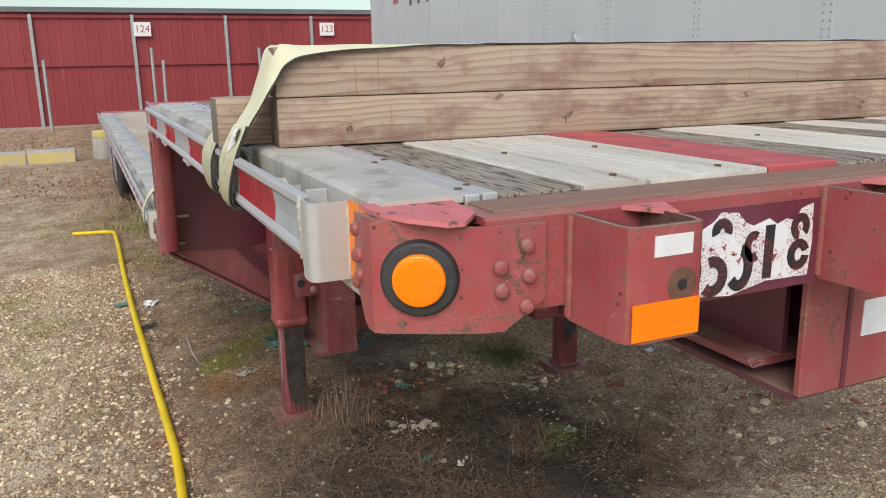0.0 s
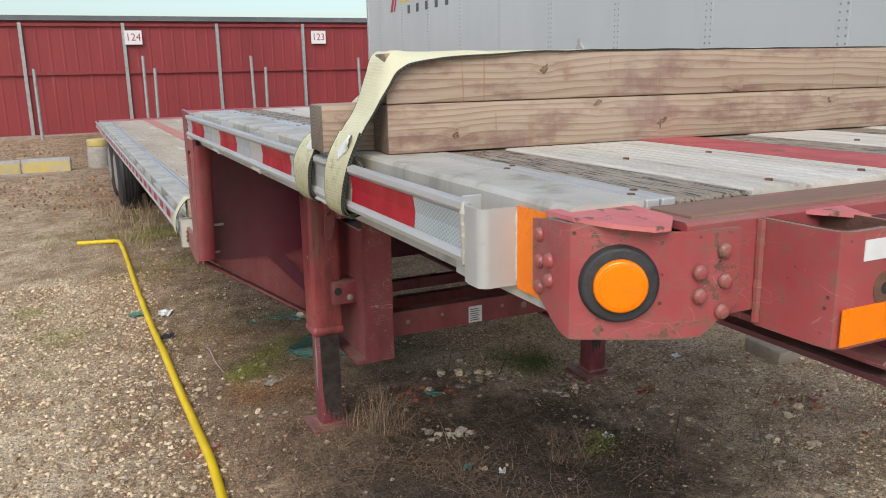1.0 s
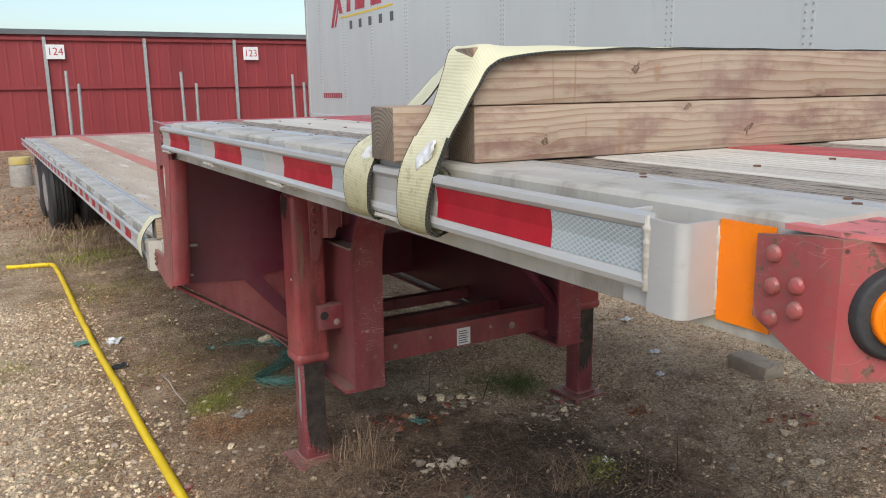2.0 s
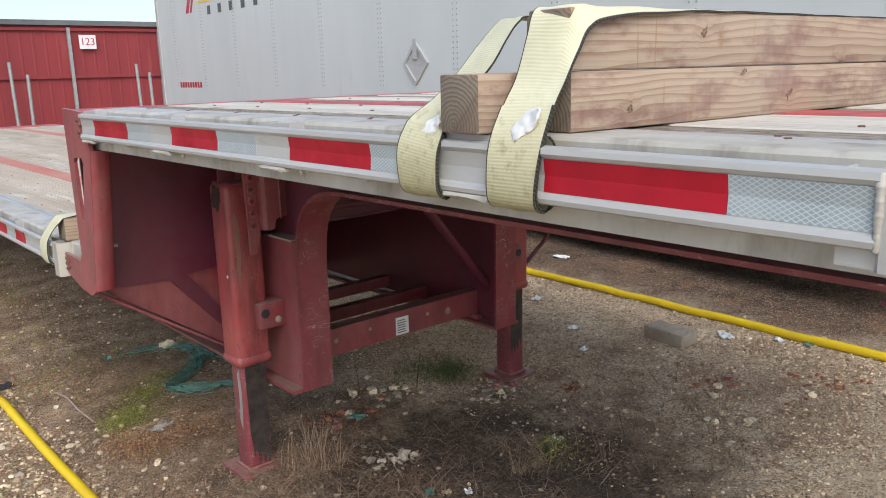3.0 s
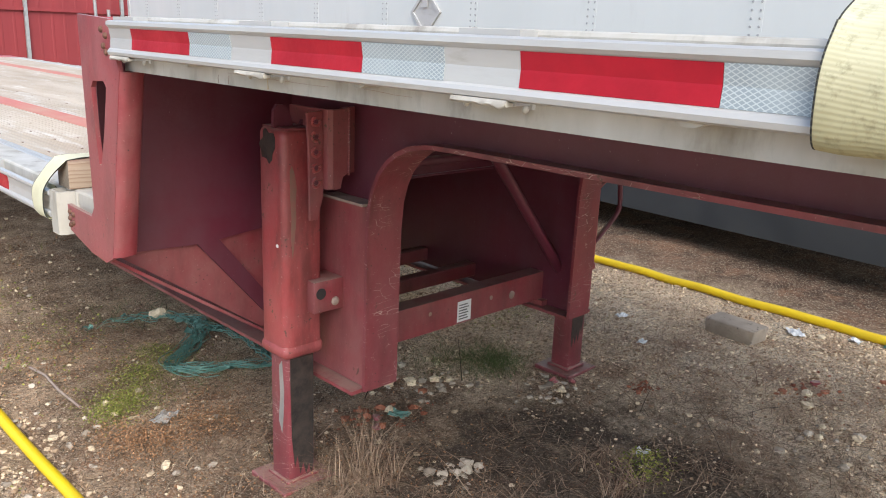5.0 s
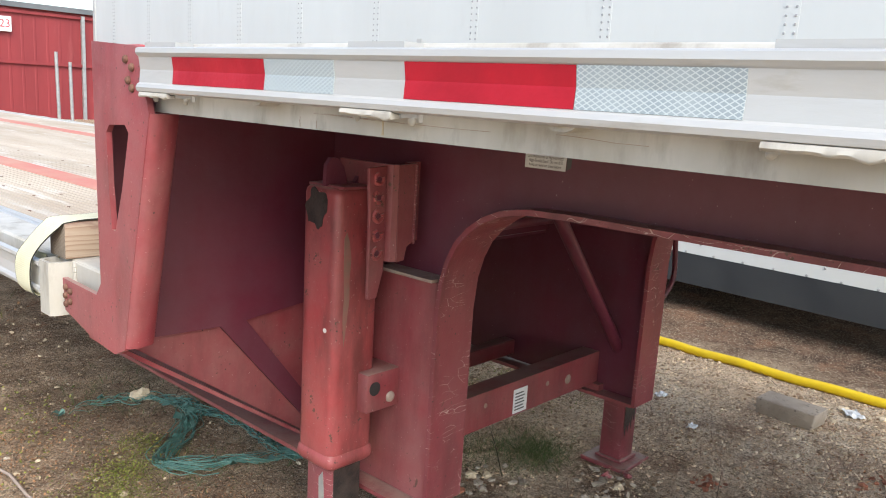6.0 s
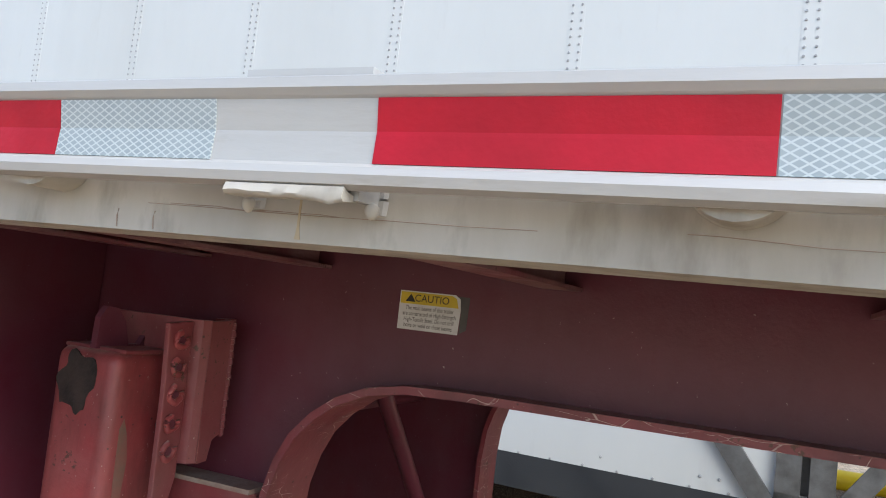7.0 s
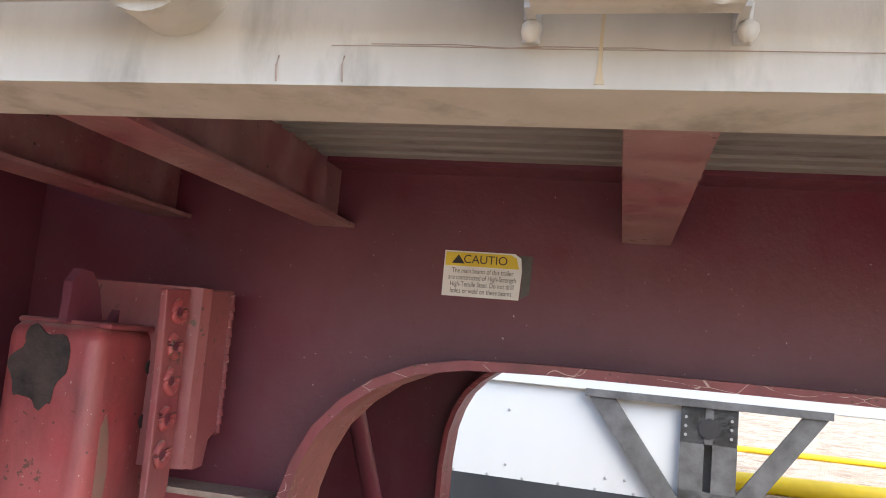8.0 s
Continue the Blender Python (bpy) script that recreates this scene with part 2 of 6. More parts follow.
def webbing(name, soiled):
    """Ribbed polyester strap, soiled where it has lain on the rail."""
    m, n, k, b = graph(name)
    co = n.new("ShaderNodeTexCoord")
    uv = n.new("ShaderNodeUVMap")
    sp = n.new("ShaderNodeSeparateXYZ")
    k(uv.outputs[0], sp.inputs[0])
    rib = maths(n, k, "SINE", maths(n, k, "MULTIPLY", sp.outputs["Y"], 6.283 / 0.0052))
    edge = ranged(n, k, maths(n, k, "ABSOLUTE", maths(n, k, "SUBTRACT", sp.outputs["X"], 0.5)), 0.475, 0.482)
    dirt = ranged(n, k, noised(n, k, co.outputs["Object"], 9), 0.45, 0.7)
    col = blend(n, k, dirt, (0.63, 0.61, 0.44), (0.54, 0.515, 0.355))
    if soiled:
        so = n.new("ShaderNodeSeparateXYZ")
        k(co.outputs["Object"], so.inputs[0])
        low = maths(n, k, "MULTIPLY_ADD", noised(n, k, co.outputs["Object"], 26), -0.06, so.outputs["Z"])
        col = blend(n, k, ranged(n, k, low, 1.56, 1.42, 0.0, 0.75), col, (0.27, 0.235, 0.105))
        smear = ranged(n, k, noised(n, k, co.outputs["Object"], 48, 5, 0.7), 0.52, 0.68, 0.0, 0.55)
        smear = maths(n, k, "MULTIPLY", smear, ranged(n, k, so.outputs["Z"], 1.62, 1.55))
        col = blend(n, k, smear, col, (0.17, 0.145, 0.075))
    weave = noised(n, k, co.outputs["Object"], 60, 3)
    furrow = maths(n, k, "MULTIPLY", ranged(n, k, rib, -0.2, -1.0, 0, 0.22), ranged(n, k, weave, 0.35, 0.62))
    col = blend(n, k, furrow, col, (0.42, 0.385, 0.20))
    beads = ranged(n, k, maths(n, k, "SINE", maths(n, k, "MULTIPLY", sp.outputs["Y"], 6.283 / 0.0065)), 0.2, 0.9, 0.0, 0.45)
    col = blend(n, k, edge, col, blend(n, k, beads, (0.02, 0.02, 0.019), (0.13, 0.125, 0.085)))
    k(col, b.inputs["Base Color"])
    b.inputs["Roughness"].default_value = 0.85
    bumped(n, k, b, maths(n, k, "MULTIPLY_ADD", weave, 1.6, maths(n, k, "MULTIPLY", rib, 0.7)), 0.25, 0.001)
    return m


def soil():
    """Yard floor: pale caliche gravel, tan dirt, dark stained earth deepened for the trailer's shade, with pebbles,
    crumbs and rusty litter.
    """
    m, n, k, b = graph("gravel_soil")
    g = n.new("ShaderNodeNewGeometry")
    pos = g.outputs["Position"]
    sp = n.new("ShaderNodeSeparateXYZ")
    k(pos, sp.inputs[0])
    big, mid, patch = noised(n, k, pos, 0.8, 6), noised(n, k, pos, 7, 6, 0.68), noised(n, k, pos, 2.6, 6, 0.66)
    fine, grit = noised(n, k, pos, 42, 5, 0.72), noised(n, k, pos, 140, 3, 0.7)
    wob = maths(n, k, "MULTIPLY_ADD", patch, 1.2, maths(n, k, "MULTIPLY_ADD", big, 1.2, -1.2))
    xw = maths(n, k, "ADD", sp.outputs["X"], wob)
    pale = ranged(n, k, xw, 0.0, -0.7)
    tan = ranged(n, k, xw, 1.15, 1.8)
    # stained patch, widened and darkened to stand for shade under the trailer
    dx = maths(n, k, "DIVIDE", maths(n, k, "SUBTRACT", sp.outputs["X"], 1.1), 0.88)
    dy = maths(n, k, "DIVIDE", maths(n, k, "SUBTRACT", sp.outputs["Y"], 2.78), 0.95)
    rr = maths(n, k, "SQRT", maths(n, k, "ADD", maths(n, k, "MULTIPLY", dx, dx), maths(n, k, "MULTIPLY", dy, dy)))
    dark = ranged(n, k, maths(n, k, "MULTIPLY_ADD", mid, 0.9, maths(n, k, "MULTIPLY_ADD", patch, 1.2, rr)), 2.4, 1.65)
    half = ranged(n, k, maths(n, k, "MULTIPLY_ADD", patch, 0.75, maths(n, k, "MULTIPLY", mid, 0.45)), 0.5, 0.72)
    # brown set darker for shade under the trailer, tan raised for light beyond
    brown = blend(n, k, half, (0.25, 0.163, 0.103), (0.66, 0.47, 0.31))
    right = blend(n, k, half, (0.62, 0.45, 0.31), (0.96, 0.79, 0.59))
    left = blend(n, k, half, (0.60, 0.41, 0.25), (0.98, 0.82, 0.58))
    col = blend(n, k, tan, brown, right)
    # reddish gravel past the hose, its dark tone also painting shade under the van
    mulch_shade = maths(n, k, "MULTIPLY", ranged(n, k, xw, 3.25, 3.75), ranged(n, k, xw, 8.0, 6.5))
    col = blend(n, k, mulch_shade, col, blend(n, k, half, (0.085, 0.052, 0.036), (0.27, 0.165, 0.11)))
    rusty = maths(n, k, "MULTIPLY", ranged(n, k, noised(n, k, pos, 3.7, 4, 0.6), 0.56, 0.66), 0.6)
    col = blend(n, k, rusty, col, (0.33, 0.17, 0.10))
    col = blend(n, k, pale, col, left)
    bare = maths(n, k, "MULTIPLY", ranged(n, k, noised(n, k, pos, 1.7, 6, 0.68), 0.50, 0.62), pale)
    col = blend(n, k, maths(n, k, "MULTIPLY", bare, 0.65), col, (0.40, 0.24, 0.135))
    far = maths(n, k, "MULTIPLY", ranged(n, k, sp.outputs["Y"], 7.0, 16.0), 0.5)
    col = blend(n, k, far, col, blend(n, k, half, (0.30, 0.165, 0.085), (0.62, 0.42, 0.26)))
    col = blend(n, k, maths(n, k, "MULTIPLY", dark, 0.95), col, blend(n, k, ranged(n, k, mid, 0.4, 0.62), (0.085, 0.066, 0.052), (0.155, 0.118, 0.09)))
    vo = n.new("ShaderNodeTexVoronoi")
    vo.inputs["Scale"].default_value = 62
    k(pos, vo.inputs["Vector"])
    vs = n.new("ShaderNodeSeparateColor")
    k(vo.outputs["Color"], vs.inputs[0])
    peb = maths(n, k, "MULTIPLY", ranged(n, k, vs.outputs[0], 0.55, 0.6), ranged(n, k, vo.outputs["Distance"], 0.40, 0.3))
    stone = blend(n, k, vs.outputs[1], (0.22, 0.15, 0.10), (0.76, 0.64, 0.48))
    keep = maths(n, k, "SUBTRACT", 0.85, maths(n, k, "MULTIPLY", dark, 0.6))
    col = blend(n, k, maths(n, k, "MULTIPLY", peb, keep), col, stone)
    col = blend(n, k, ranged(n, k, fine, 0.49, 0.36, 0, 0.6), col, (0.045, 0.032, 0.022))
    col = blend(n, k, maths(n, k, "MULTIPLY", ranged(n, k, fine, 0.60, 0.70, 0, 0.5), keep), col, (0.78, 0.66, 0.50))
    col = blend(n, k, ranged(n, k, grit, 0.46, 0.34, 0, 0.7), col, (0.03, 0.022, 0.015))
    col = blend(n, k, maths(n, k, "MULTIPLY", ranged(n, k, grit, 0.58, 0.70, 0, 0.6), keep), col, (0.80, 0.69, 0.54))
    v2 = n.new("ShaderNodeTexVoronoi")
    v2.inputs["Scale"].default_value = 150
    k(pos, v2.inputs["Vector"])
    c2 = n.new("ShaderNodeSeparateColor")
    k(v2.outputs["Color"], c2.inputs[0])
    crumb = maths(n, k, "MULTIPLY", ranged(n, k, c2.outputs[0], 0.45, 0.5), ranged(n, k, v2.outputs["Distance"], 0.42, 0.34))
    tone = blend(n, k, ranged(n, k, c2.outputs[1], 0.15, 0.95), (0.07, 0.048, 0.032), (0.95, 0.80, 0.60))
    col = blend(n, k, maths(n, k, "MULTIPLY", crumb, maths(n, k, "SUBTRACT", 0.88, maths(n, k, "MULTIPLY", dark, 0.6))), col, tone)
    k(col, b.inputs["Base Color"])
    b.inputs["Roughness"].default_value = 0.95
    b.inputs["Specular IOR Level"].default_value = 0.2
    h = maths(n, k, "ADD", fine, maths(n, k, "ADD", maths(n, k, "MULTIPLY", peb, 0.6), maths(n, k, "MULTIPLY", crumb, 0.35)))
    bumped(n, k, b, h, 1.0, 0.03)
    return m


def island(name, a, c, rough=0.9):
    """Many small pieces in one mesh, each with its own tone."""
    m, n, k, b = graph(name)
    g = n.new("ShaderNodeNewGeometry")
    z = noised(n, k, g.outputs["Position"], 70)
    col = blend(n, k, g.outputs["Random Per Island"], a, c)
    k(blend(n, k, ranged(n, k, z, 0.4, 0.7, 0, 0.35), col, tuple(v * 0.5 for v in a)), b.inputs["Base Color"])
    b.inputs["Roughness"].default_value = rough
    b.inputs["Specular IOR Level"].default_value = 0.25
    return m


def paint(name, base, dust, dusty, chips, scratches, worn=False, grime=0.0):
    """Red machine paint: glossy where clean, dusty in patches, pitted and chipped to rust, scratched to pale primer."""
    m, n, k, b = graph(name)
    geo = n.new("ShaderNodeNewGeometry")
    co = geo.outputs["Position"]
    big, mid, fine = noised(n, k, co, 2.3, 5), noised(n, k, co, 11, 6, 0.68), noised(n, k, co, 70, 5, 0.7)
    col = blend(n, k, ranged(n, k, big, 0.36, 0.64), base, tuple(c * 0.74 for c in base))
    both = maths(n, k, "MULTIPLY_ADD", mid, 0.7, maths(n, k, "MULTIPLY", big, 0.5))
    streak = n.new("ShaderNodeMapping")
    streak.inputs["Scale"].default_value = (16, 16, 1.6)
    k(co, streak.inputs[0])
    runs = noised(n, k, streak.outputs[0], 1.0, 4, 0.6)
    dirt = maths(n, k, "MULTIPLY", ranged(n, k, maths(n, k, "MULTIPLY_ADD", runs, 0.35, both), 0.62, 1.06), dusty)
    col = blend(n, k, dirt, col, dust)
    spots = maths(n, k, "MULTIPLY_ADD", mid, 0.6, maths(n, k, "MULTIPLY", fine, 0.55))
    if chips:
        col = blend(n, k, ranged(n, k, spots, 0.715 - 0.05 * chips, 0.725 - 0.05 * chips), col, (0.12, 0.06, 0.045))
        pits = n.new("ShaderNodeTexVoronoi")
        pits.inputs["Scale"].default_value = 75
        k(co, pits.inputs["Vector"])
        pc = n.new("ShaderNodeSeparateColor")
        k(pits.outputs["Color"], pc.inputs[0])
        pit = maths(n, k, "MULTIPLY", ranged(n, k, pc.outputs[0], 0.93 - 0.10 * chips, 0.94 - 0.10 * chips), ranged(n, k, pits.outputs["Distance"], 0.20, 0.12))
        col = blend(n, k, pit, col, (0.07, 0.035, 0.03))
    if grime:
        film = n.new("ShaderNodeMapping")
        film.inputs["Scale"].default_value = (9, 9, 2.2)
        k(co, film.inputs[0])
        dark = noised(n, k, film.outputs[0], 1.0, 6, 0.66)
        col = blend(n, k, maths(n, k, "MULTIPLY", ranged(n, k, dark, 0.47, 0.66), grime), col, (0.055, 0.025, 0.022))
        nick = ranged(n, k, noised(n, k, co, 130, 2), 0.70, 0.72)
        col = blend(n, k, maths(n, k, "MULTIPLY", nick, grime), col, (0.46, 0.30, 0.27))
    top = n.new("ShaderNodeSeparateXYZ")
    k(geo.outputs["Normal"], top.inputs[0])
    settled = maths(n, k, "MULTIPLY", ranged(n, k, top.outputs["Z"], 0.6, 0.9), ranged(n, k, mid, 0.36, 0.56, 0.2, 0.7))
    col = blend(n, k, settled, col, (0.33, 0.24, 0.20))
    if worn:
        bv = n.new("ShaderNodeBevel")
        bv.samples = 4
        bv.inputs["Radius"].default_value = 0.0045
        dt = n.new("ShaderNodeVectorMath")
        dt.operation = "DOT_PRODUCT"
        k(bv.outputs[0], dt.inputs[0])
        k(geo.outputs["Normal"], dt.inputs[1])
        rim = maths(n, k, "MULTIPLY_ADD", fine, -0.16, dt.outputs["Value"])
        rim = maths(n, k, "MULTIPLY", ranged(n, k, rim, 0.92, 0.88), ranged(n, k, mid, 0.40, 0.48))
        col = blend(n, k, rim, col, (0.20, 0.11, 0.08))
    if scratches:
        mp = n.new("ShaderNodeMapping")
        mp.inputs["Scale"].default_value = (1.6, 1.6, 9)
        k(co, mp.inputs[0])
        warp = n.new("ShaderNodeVectorMath")
        warp.operation = "MULTIPLY_ADD"
        k(noised(n, k, co, 6, 2, 0.5), warp.inputs[0])
        warp.inputs[1].default_value = (0.6, 0.6, 0.6)
        k(mp.outputs[0], warp.inputs[2])
        vo = n.new("ShaderNodeTexVoronoi")
        vo.feature = "DISTANCE_TO_EDGE"
        k(warp.outputs[0], vo.inputs["Vector"])
        line = maths(n, k, "MULTIPLY", ranged(n, k, vo.outputs["Distance"], 0.012, 0.004), ranged(n, k, mid, 0.49, 0.54))
        col = blend(n, k, maths(n, k, "MULTIPLY", line, scratches), col, (0.50, 0.36, 0.33))
    fleck = ranged(n, k, noised(n, k, co, 160, 2), 0.74, 0.77)
    col = blend(n, k, maths(n, k, "MULTIPLY", fleck, 0.6), col, (0.5, 0.4, 0.36))
    k(col, b.inputs["Base Color"])
    k(ranged(n, k, dirt, 0.0, 0.45, 0.30, 0.62), b.inputs["Roughness"])
    bumped(n, k, b, maths(n, k, "ADD", spots, maths(n, k, "MULTIPLY", mid, 0.5)), 0.13, 0.01)
    return m


def torn(name, base):
    """Old sign film, crazed by thin cracks and flaked off to the red paint in small pieces."""
    m, n, k, b = graph(name)
    co = n.new("ShaderNodeNewGeometry").outputs["Position"]
    mp = n.new("ShaderNodeMapping")
    mp.inputs["Scale"].default_value = (22, 22, 60)
    k(co, mp.inputs[0])
    warp = n.new("ShaderNodeVectorMath")
    warp.operation = "MULTIPLY_ADD"
    k(noised(n, k, co, 30, 3, 0.6), warp.inputs[0])
    warp.inputs[1].default_value = (1.8, 1.8, 1.8)
    k(mp.outputs[0], warp.inputs[2])
    vo = n.new("ShaderNodeTexVoronoi")
    vo.feature = "DISTANCE_TO_EDGE"
    k(warp.outputs[0], vo.inputs["Vector"])
    gaps = noised(n, k, co, 24, 3, 0.6)
    crack = maths(n, k, "MULTIPLY", ranged(n, k, vo.outputs["Distance"], 0.05, 0.025), ranged(n, k, gaps, 0.44, 0.50))
    flake = ranged(n, k, noised(n, k, co, 46, 4, 0.66), 0.645, 0.655)
    col = blend(n, k, maths(n, k, "MAXIMUM", crack, flake), base, (0.26, 0.04, 0.05))
    k(col, b.inputs["Base Color"])
    b.inputs["Roughness"].default_value = 0.5
    return m


# frame red darkened and turned purple for shade and haze under the deck
RED = paint("shaded_frame_paint", (0.145, 0.024, 0.045), (0.16, 0.085, 0.105), 0.45, 0.0, 0.0)
RED_DUST = paint("dusty_red_paint", (0.285, 0.050, 0.062), (0.36, 0.205, 0.19), 0.45, 0.25, 0.0, False, 0.35)
RED_SCUFF = paint("scuffed_red_paint", (0.255, 0.044, 0.060), (0.34, 0.165, 0.16), 0.38, 0.5, 1.0, False, 0.4)
# leg red raised above the frame's for light falling on the leg
RED_LEG = paint("lit_leg_paint", (0.40, 0.060, 0.067), (0.40, 0.185, 0.175), 0.45, 0.35, 0.0, False, 0.6)
# chipped and edge-worn; its base red is brightened for sun on the front
RED_FRONT = paint("worn_sunlit_front_paint", (0.35, 0.060, 0.067), (0.40, 0.165, 0.15), 0.5, 1.0, 0.25, True)
RED_WORN = paint("worn_outrigger_paint", (0.21, 0.055, 0.068), (0.34, 0.235, 0.225), 0.9, 0.6, 0.0, False, 0.3)
FILM = torn("torn_white_film", (0.72, 0.73, 0.74))
FILM_INK = torn("torn_black_film", (0.02, 0.02, 0.022))
DECK_LOW = material("dirt_covered_deck", (0.50, 0.43, 0.345), 0.85, 0.0, (0.40, 0.325, 0.25), 4, third=(0.58, 0.545, 0.49), scale3=11, lo3=0.55, hi3=0.7, bump=0.2, stretch=(1, 0.2, 1), rnd=0.06)
RED_LOW = material("sun_bleached_red_paint", (0.50, 0.15, 0.115), 0.75, 0, (0.50, 0.27, 0.20), 5, bump=0.1)
# dull plank metal, coloured darker to carry the shade below the boards
UNDER = material("dull_shaded_underside", (0.27, 0.255, 0.25), 0.75, 0.1, (0.19, 0.175, 0.17), 6, third=(0.10, 0.09, 0.085), scale3=25, lo3=0.58, hi3=0.72, bump=0.1, stretch=(1, 0.3, 1))
SILVER = silver_tape()
LUMBER = lumber("construction_lumber", (0.40, 0.305, 0.225), (0.265, 0.165, 0.105), (0.16, 0.062, 0.055))
LUMBER_END = lumber("timber_end_grain", (0.205, 0.165, 0.125), (0.115, 0.088, 0.064), (0.10, 0.055, 0.04), True)
SPLIT = split_plank()
WEB = webbing("soiled_yellow_webbing", True)
WEB_CLEAN = webbing("pale_yellow_webbing", False)
SOIL = soil()
STONES = island("pale_stones", (0.22, 0.145, 0.09), (0.82, 0.68, 0.48))
STRAW = island("dry_straw", (0.16, 0.088, 0.058), (0.52, 0.39, 0.275))
GREEN = island("green_leaves", (0.12, 0.15, 0.03), (0.42, 0.40, 0.10))
DARK_GREEN = island("dark_green_leaves", (0.07, 0.10, 0.035), (0.19, 0.24, 0.085))
TWIG = island("dead_twigs", (0.035, 0.025, 0.018), (0.30, 0.22, 0.15))
GRIT = island("pale_grit", (0.25, 0.155, 0.09), (0.92, 0.74, 0.52))
BRICK = island("crumbled_brick", (0.20, 0.07, 0.04), (0.42, 0.17, 0.10))
SHARD = island("grey_stone_shards", (0.27, 0.22, 0.17), (0.60, 0.52, 0.42))
DEAD_LEAF = island("dead_leaves", (0.22, 0.10, 0.045), (0.55, 0.32, 0.17))
WOOD_DIRT = material("grey_dust_ledge", (0.38, 0.31, 0.26), 0.9, 0, (0.28, 0.2, 0.17), 20, bump=0.3)
STREAK = material("dried_grease", (0.20, 0.125, 0.095), 0.7, 0, (0.27, 0.12, 0.10), 28, bump=0.1)
RUN = material("orange_rust_run", (0.48, 0.38, 0.24), 0.8, 0, (0.50, 0.42, 0.30), 60, bump=0.05)
TEAL = material("teal_plastic_net", (0.07, 0.19, 0.155), 0.7, 0, (0.17, 0.30, 0.25), 30)
CAUTION = material("yellow_sticker", (0.72, 0.55, 0.04), 0.5, 0, (0.62, 0.47, 0.04), 30, bump=0.02)
INK = material("black_print", (0.02, 0.02, 0.022), 0.5, 0, (0.03, 0.03, 0.03), 30, bump=0)
LOGO_RED = material("logo_red_vinyl", (0.42, 0.03, 0.05), 0.5, 0, (0.38, 0.03, 0.05), 5, bump=0)
LOGO_YELLOW = material("logo_yellow_vinyl", (0.8, 0.58, 0.05), 0.5, 0, (0.7, 0.5, 0.05), 5, bump=0)
SKIRT_BLACK = material("black_skirt_rubber", (0.018, 0.021, 0.025), 0.8, 0, (0.034, 0.037, 0.04), 3, bump=0.1)
GREY_GEAR = material("grey_gear_paint", (0.075, 0.075, 0.072), 0.55, 0.2, (0.14, 0.14, 0.14), 9, bump=0.1)
LENS = material("amber_lens", (0.95, 0.24, 0.0), 0.18, 0, (0.9, 0.2, 0.0), 20, bump=0.05, bscale=200)
ROOF = material("grey_roof_edge", (0.10, 0.11, 0.12), 0.6, 0, (0.14, 0.15, 0.16), 2, bump=0.05)
YPAINT = material("worn_yellow_paint", (0.55, 0.40, 0.05), 0.8, 0, (0.42, 0.36, 0.24), 6, bump=0.3)


# ---- mesh helpers ----
def link(name, bm, mat, smooth=0):
    me = bpy.data.meshes.new(name)
    bmesh.ops.recalc_face_normals(bm, faces=bm.faces)
    if smooth:
        for f in bm.faces:
            f.smooth = True
        for e in bm.edges:
            if len(e.link_faces) == 2 and e.calc_face_angle() > radians(smooth):
                e.smooth = False
    bm.to_mesh(me)
    bm.free()
    for m in mat if isinstance(mat, (list, tuple)) else [mat]:
        me.materials.append(m)
    return new(name, me)


def part(name, bm, mat, parent, label="", smooth=0):
    ob = link(name, bm, mat, smooth)
    ob.parent = parent
    if label:
        tagged(ob, label)
    return ob


def thing(name, label, category, group="", kind="", at=(0, 0, 0)):
    e = tagged(new(name), label, category, group, kind)
    e.location = at
    e.empty_display_size = 0.1
    return e


def box(bm, x0, y0, z0, x1, y1, z1, bevel=0.0, seg=2):
    b = bmesh.new()
    bmesh.ops.create_cube(b, size=1)
    for v in b.verts:
        v.co = Vector(((x0 + x1) / 2 + v.co.x * (x1 - x0), (y0 + y1) / 2 + v.co.y * (y1 - y0), (z0 + z1) / 2 + v.co.z * (z1 - z0)))
    if bevel:
        bmesh.ops.bevel(b, geom=b.edges[:], offset=bevel, segments=seg, profile=0.5, affect="EDGES")
    return merge(bm, b)


def merge(bm, b, m=None):
    if m is not None:
        bmesh.ops.transform(b, matrix=m, verts=b.verts)
    t = bpy.data.meshes.new("tmp")
    b.to_mesh(t)
    b.free()
    bm.from_mesh(t)
    bpy.data.meshes.remove(t)
    return bm


def prism(bm, poly, axis, a0, a1, bevel=0.0):
    """Extrudes a 2D outline along an axis. Outline in (y, z) for x, (x, z) for y, (x, y) for z."""
    put = {"x": lambda p, a: (a, p[0], p[1]), "y": lambda p, a: (p[0], a, p[1]), "z": lambda p, a: (p[0], p[1], a)}[axis]
    b = bmesh.new()
    lo = [b.verts.new(put(p, a0)) for p in poly]
    hi = [b.verts.new(put(p, a1)) for p in poly]
    n = len(poly)
    b.faces.new(lo)
    b.faces.new(hi[::-1])
    for i in range(n):
        b.faces.new((lo[i], hi[i], hi[(i + 1) % n], lo[(i + 1) % n]))
    bmesh.ops.recalc_face_normals(b, faces=b.faces)
    if bevel:
        bmesh.ops.bevel(b, geom=b.edges[:], offset=bevel, segments=2, profile=0.5, affect="EDGES")
    return merge(bm, b)


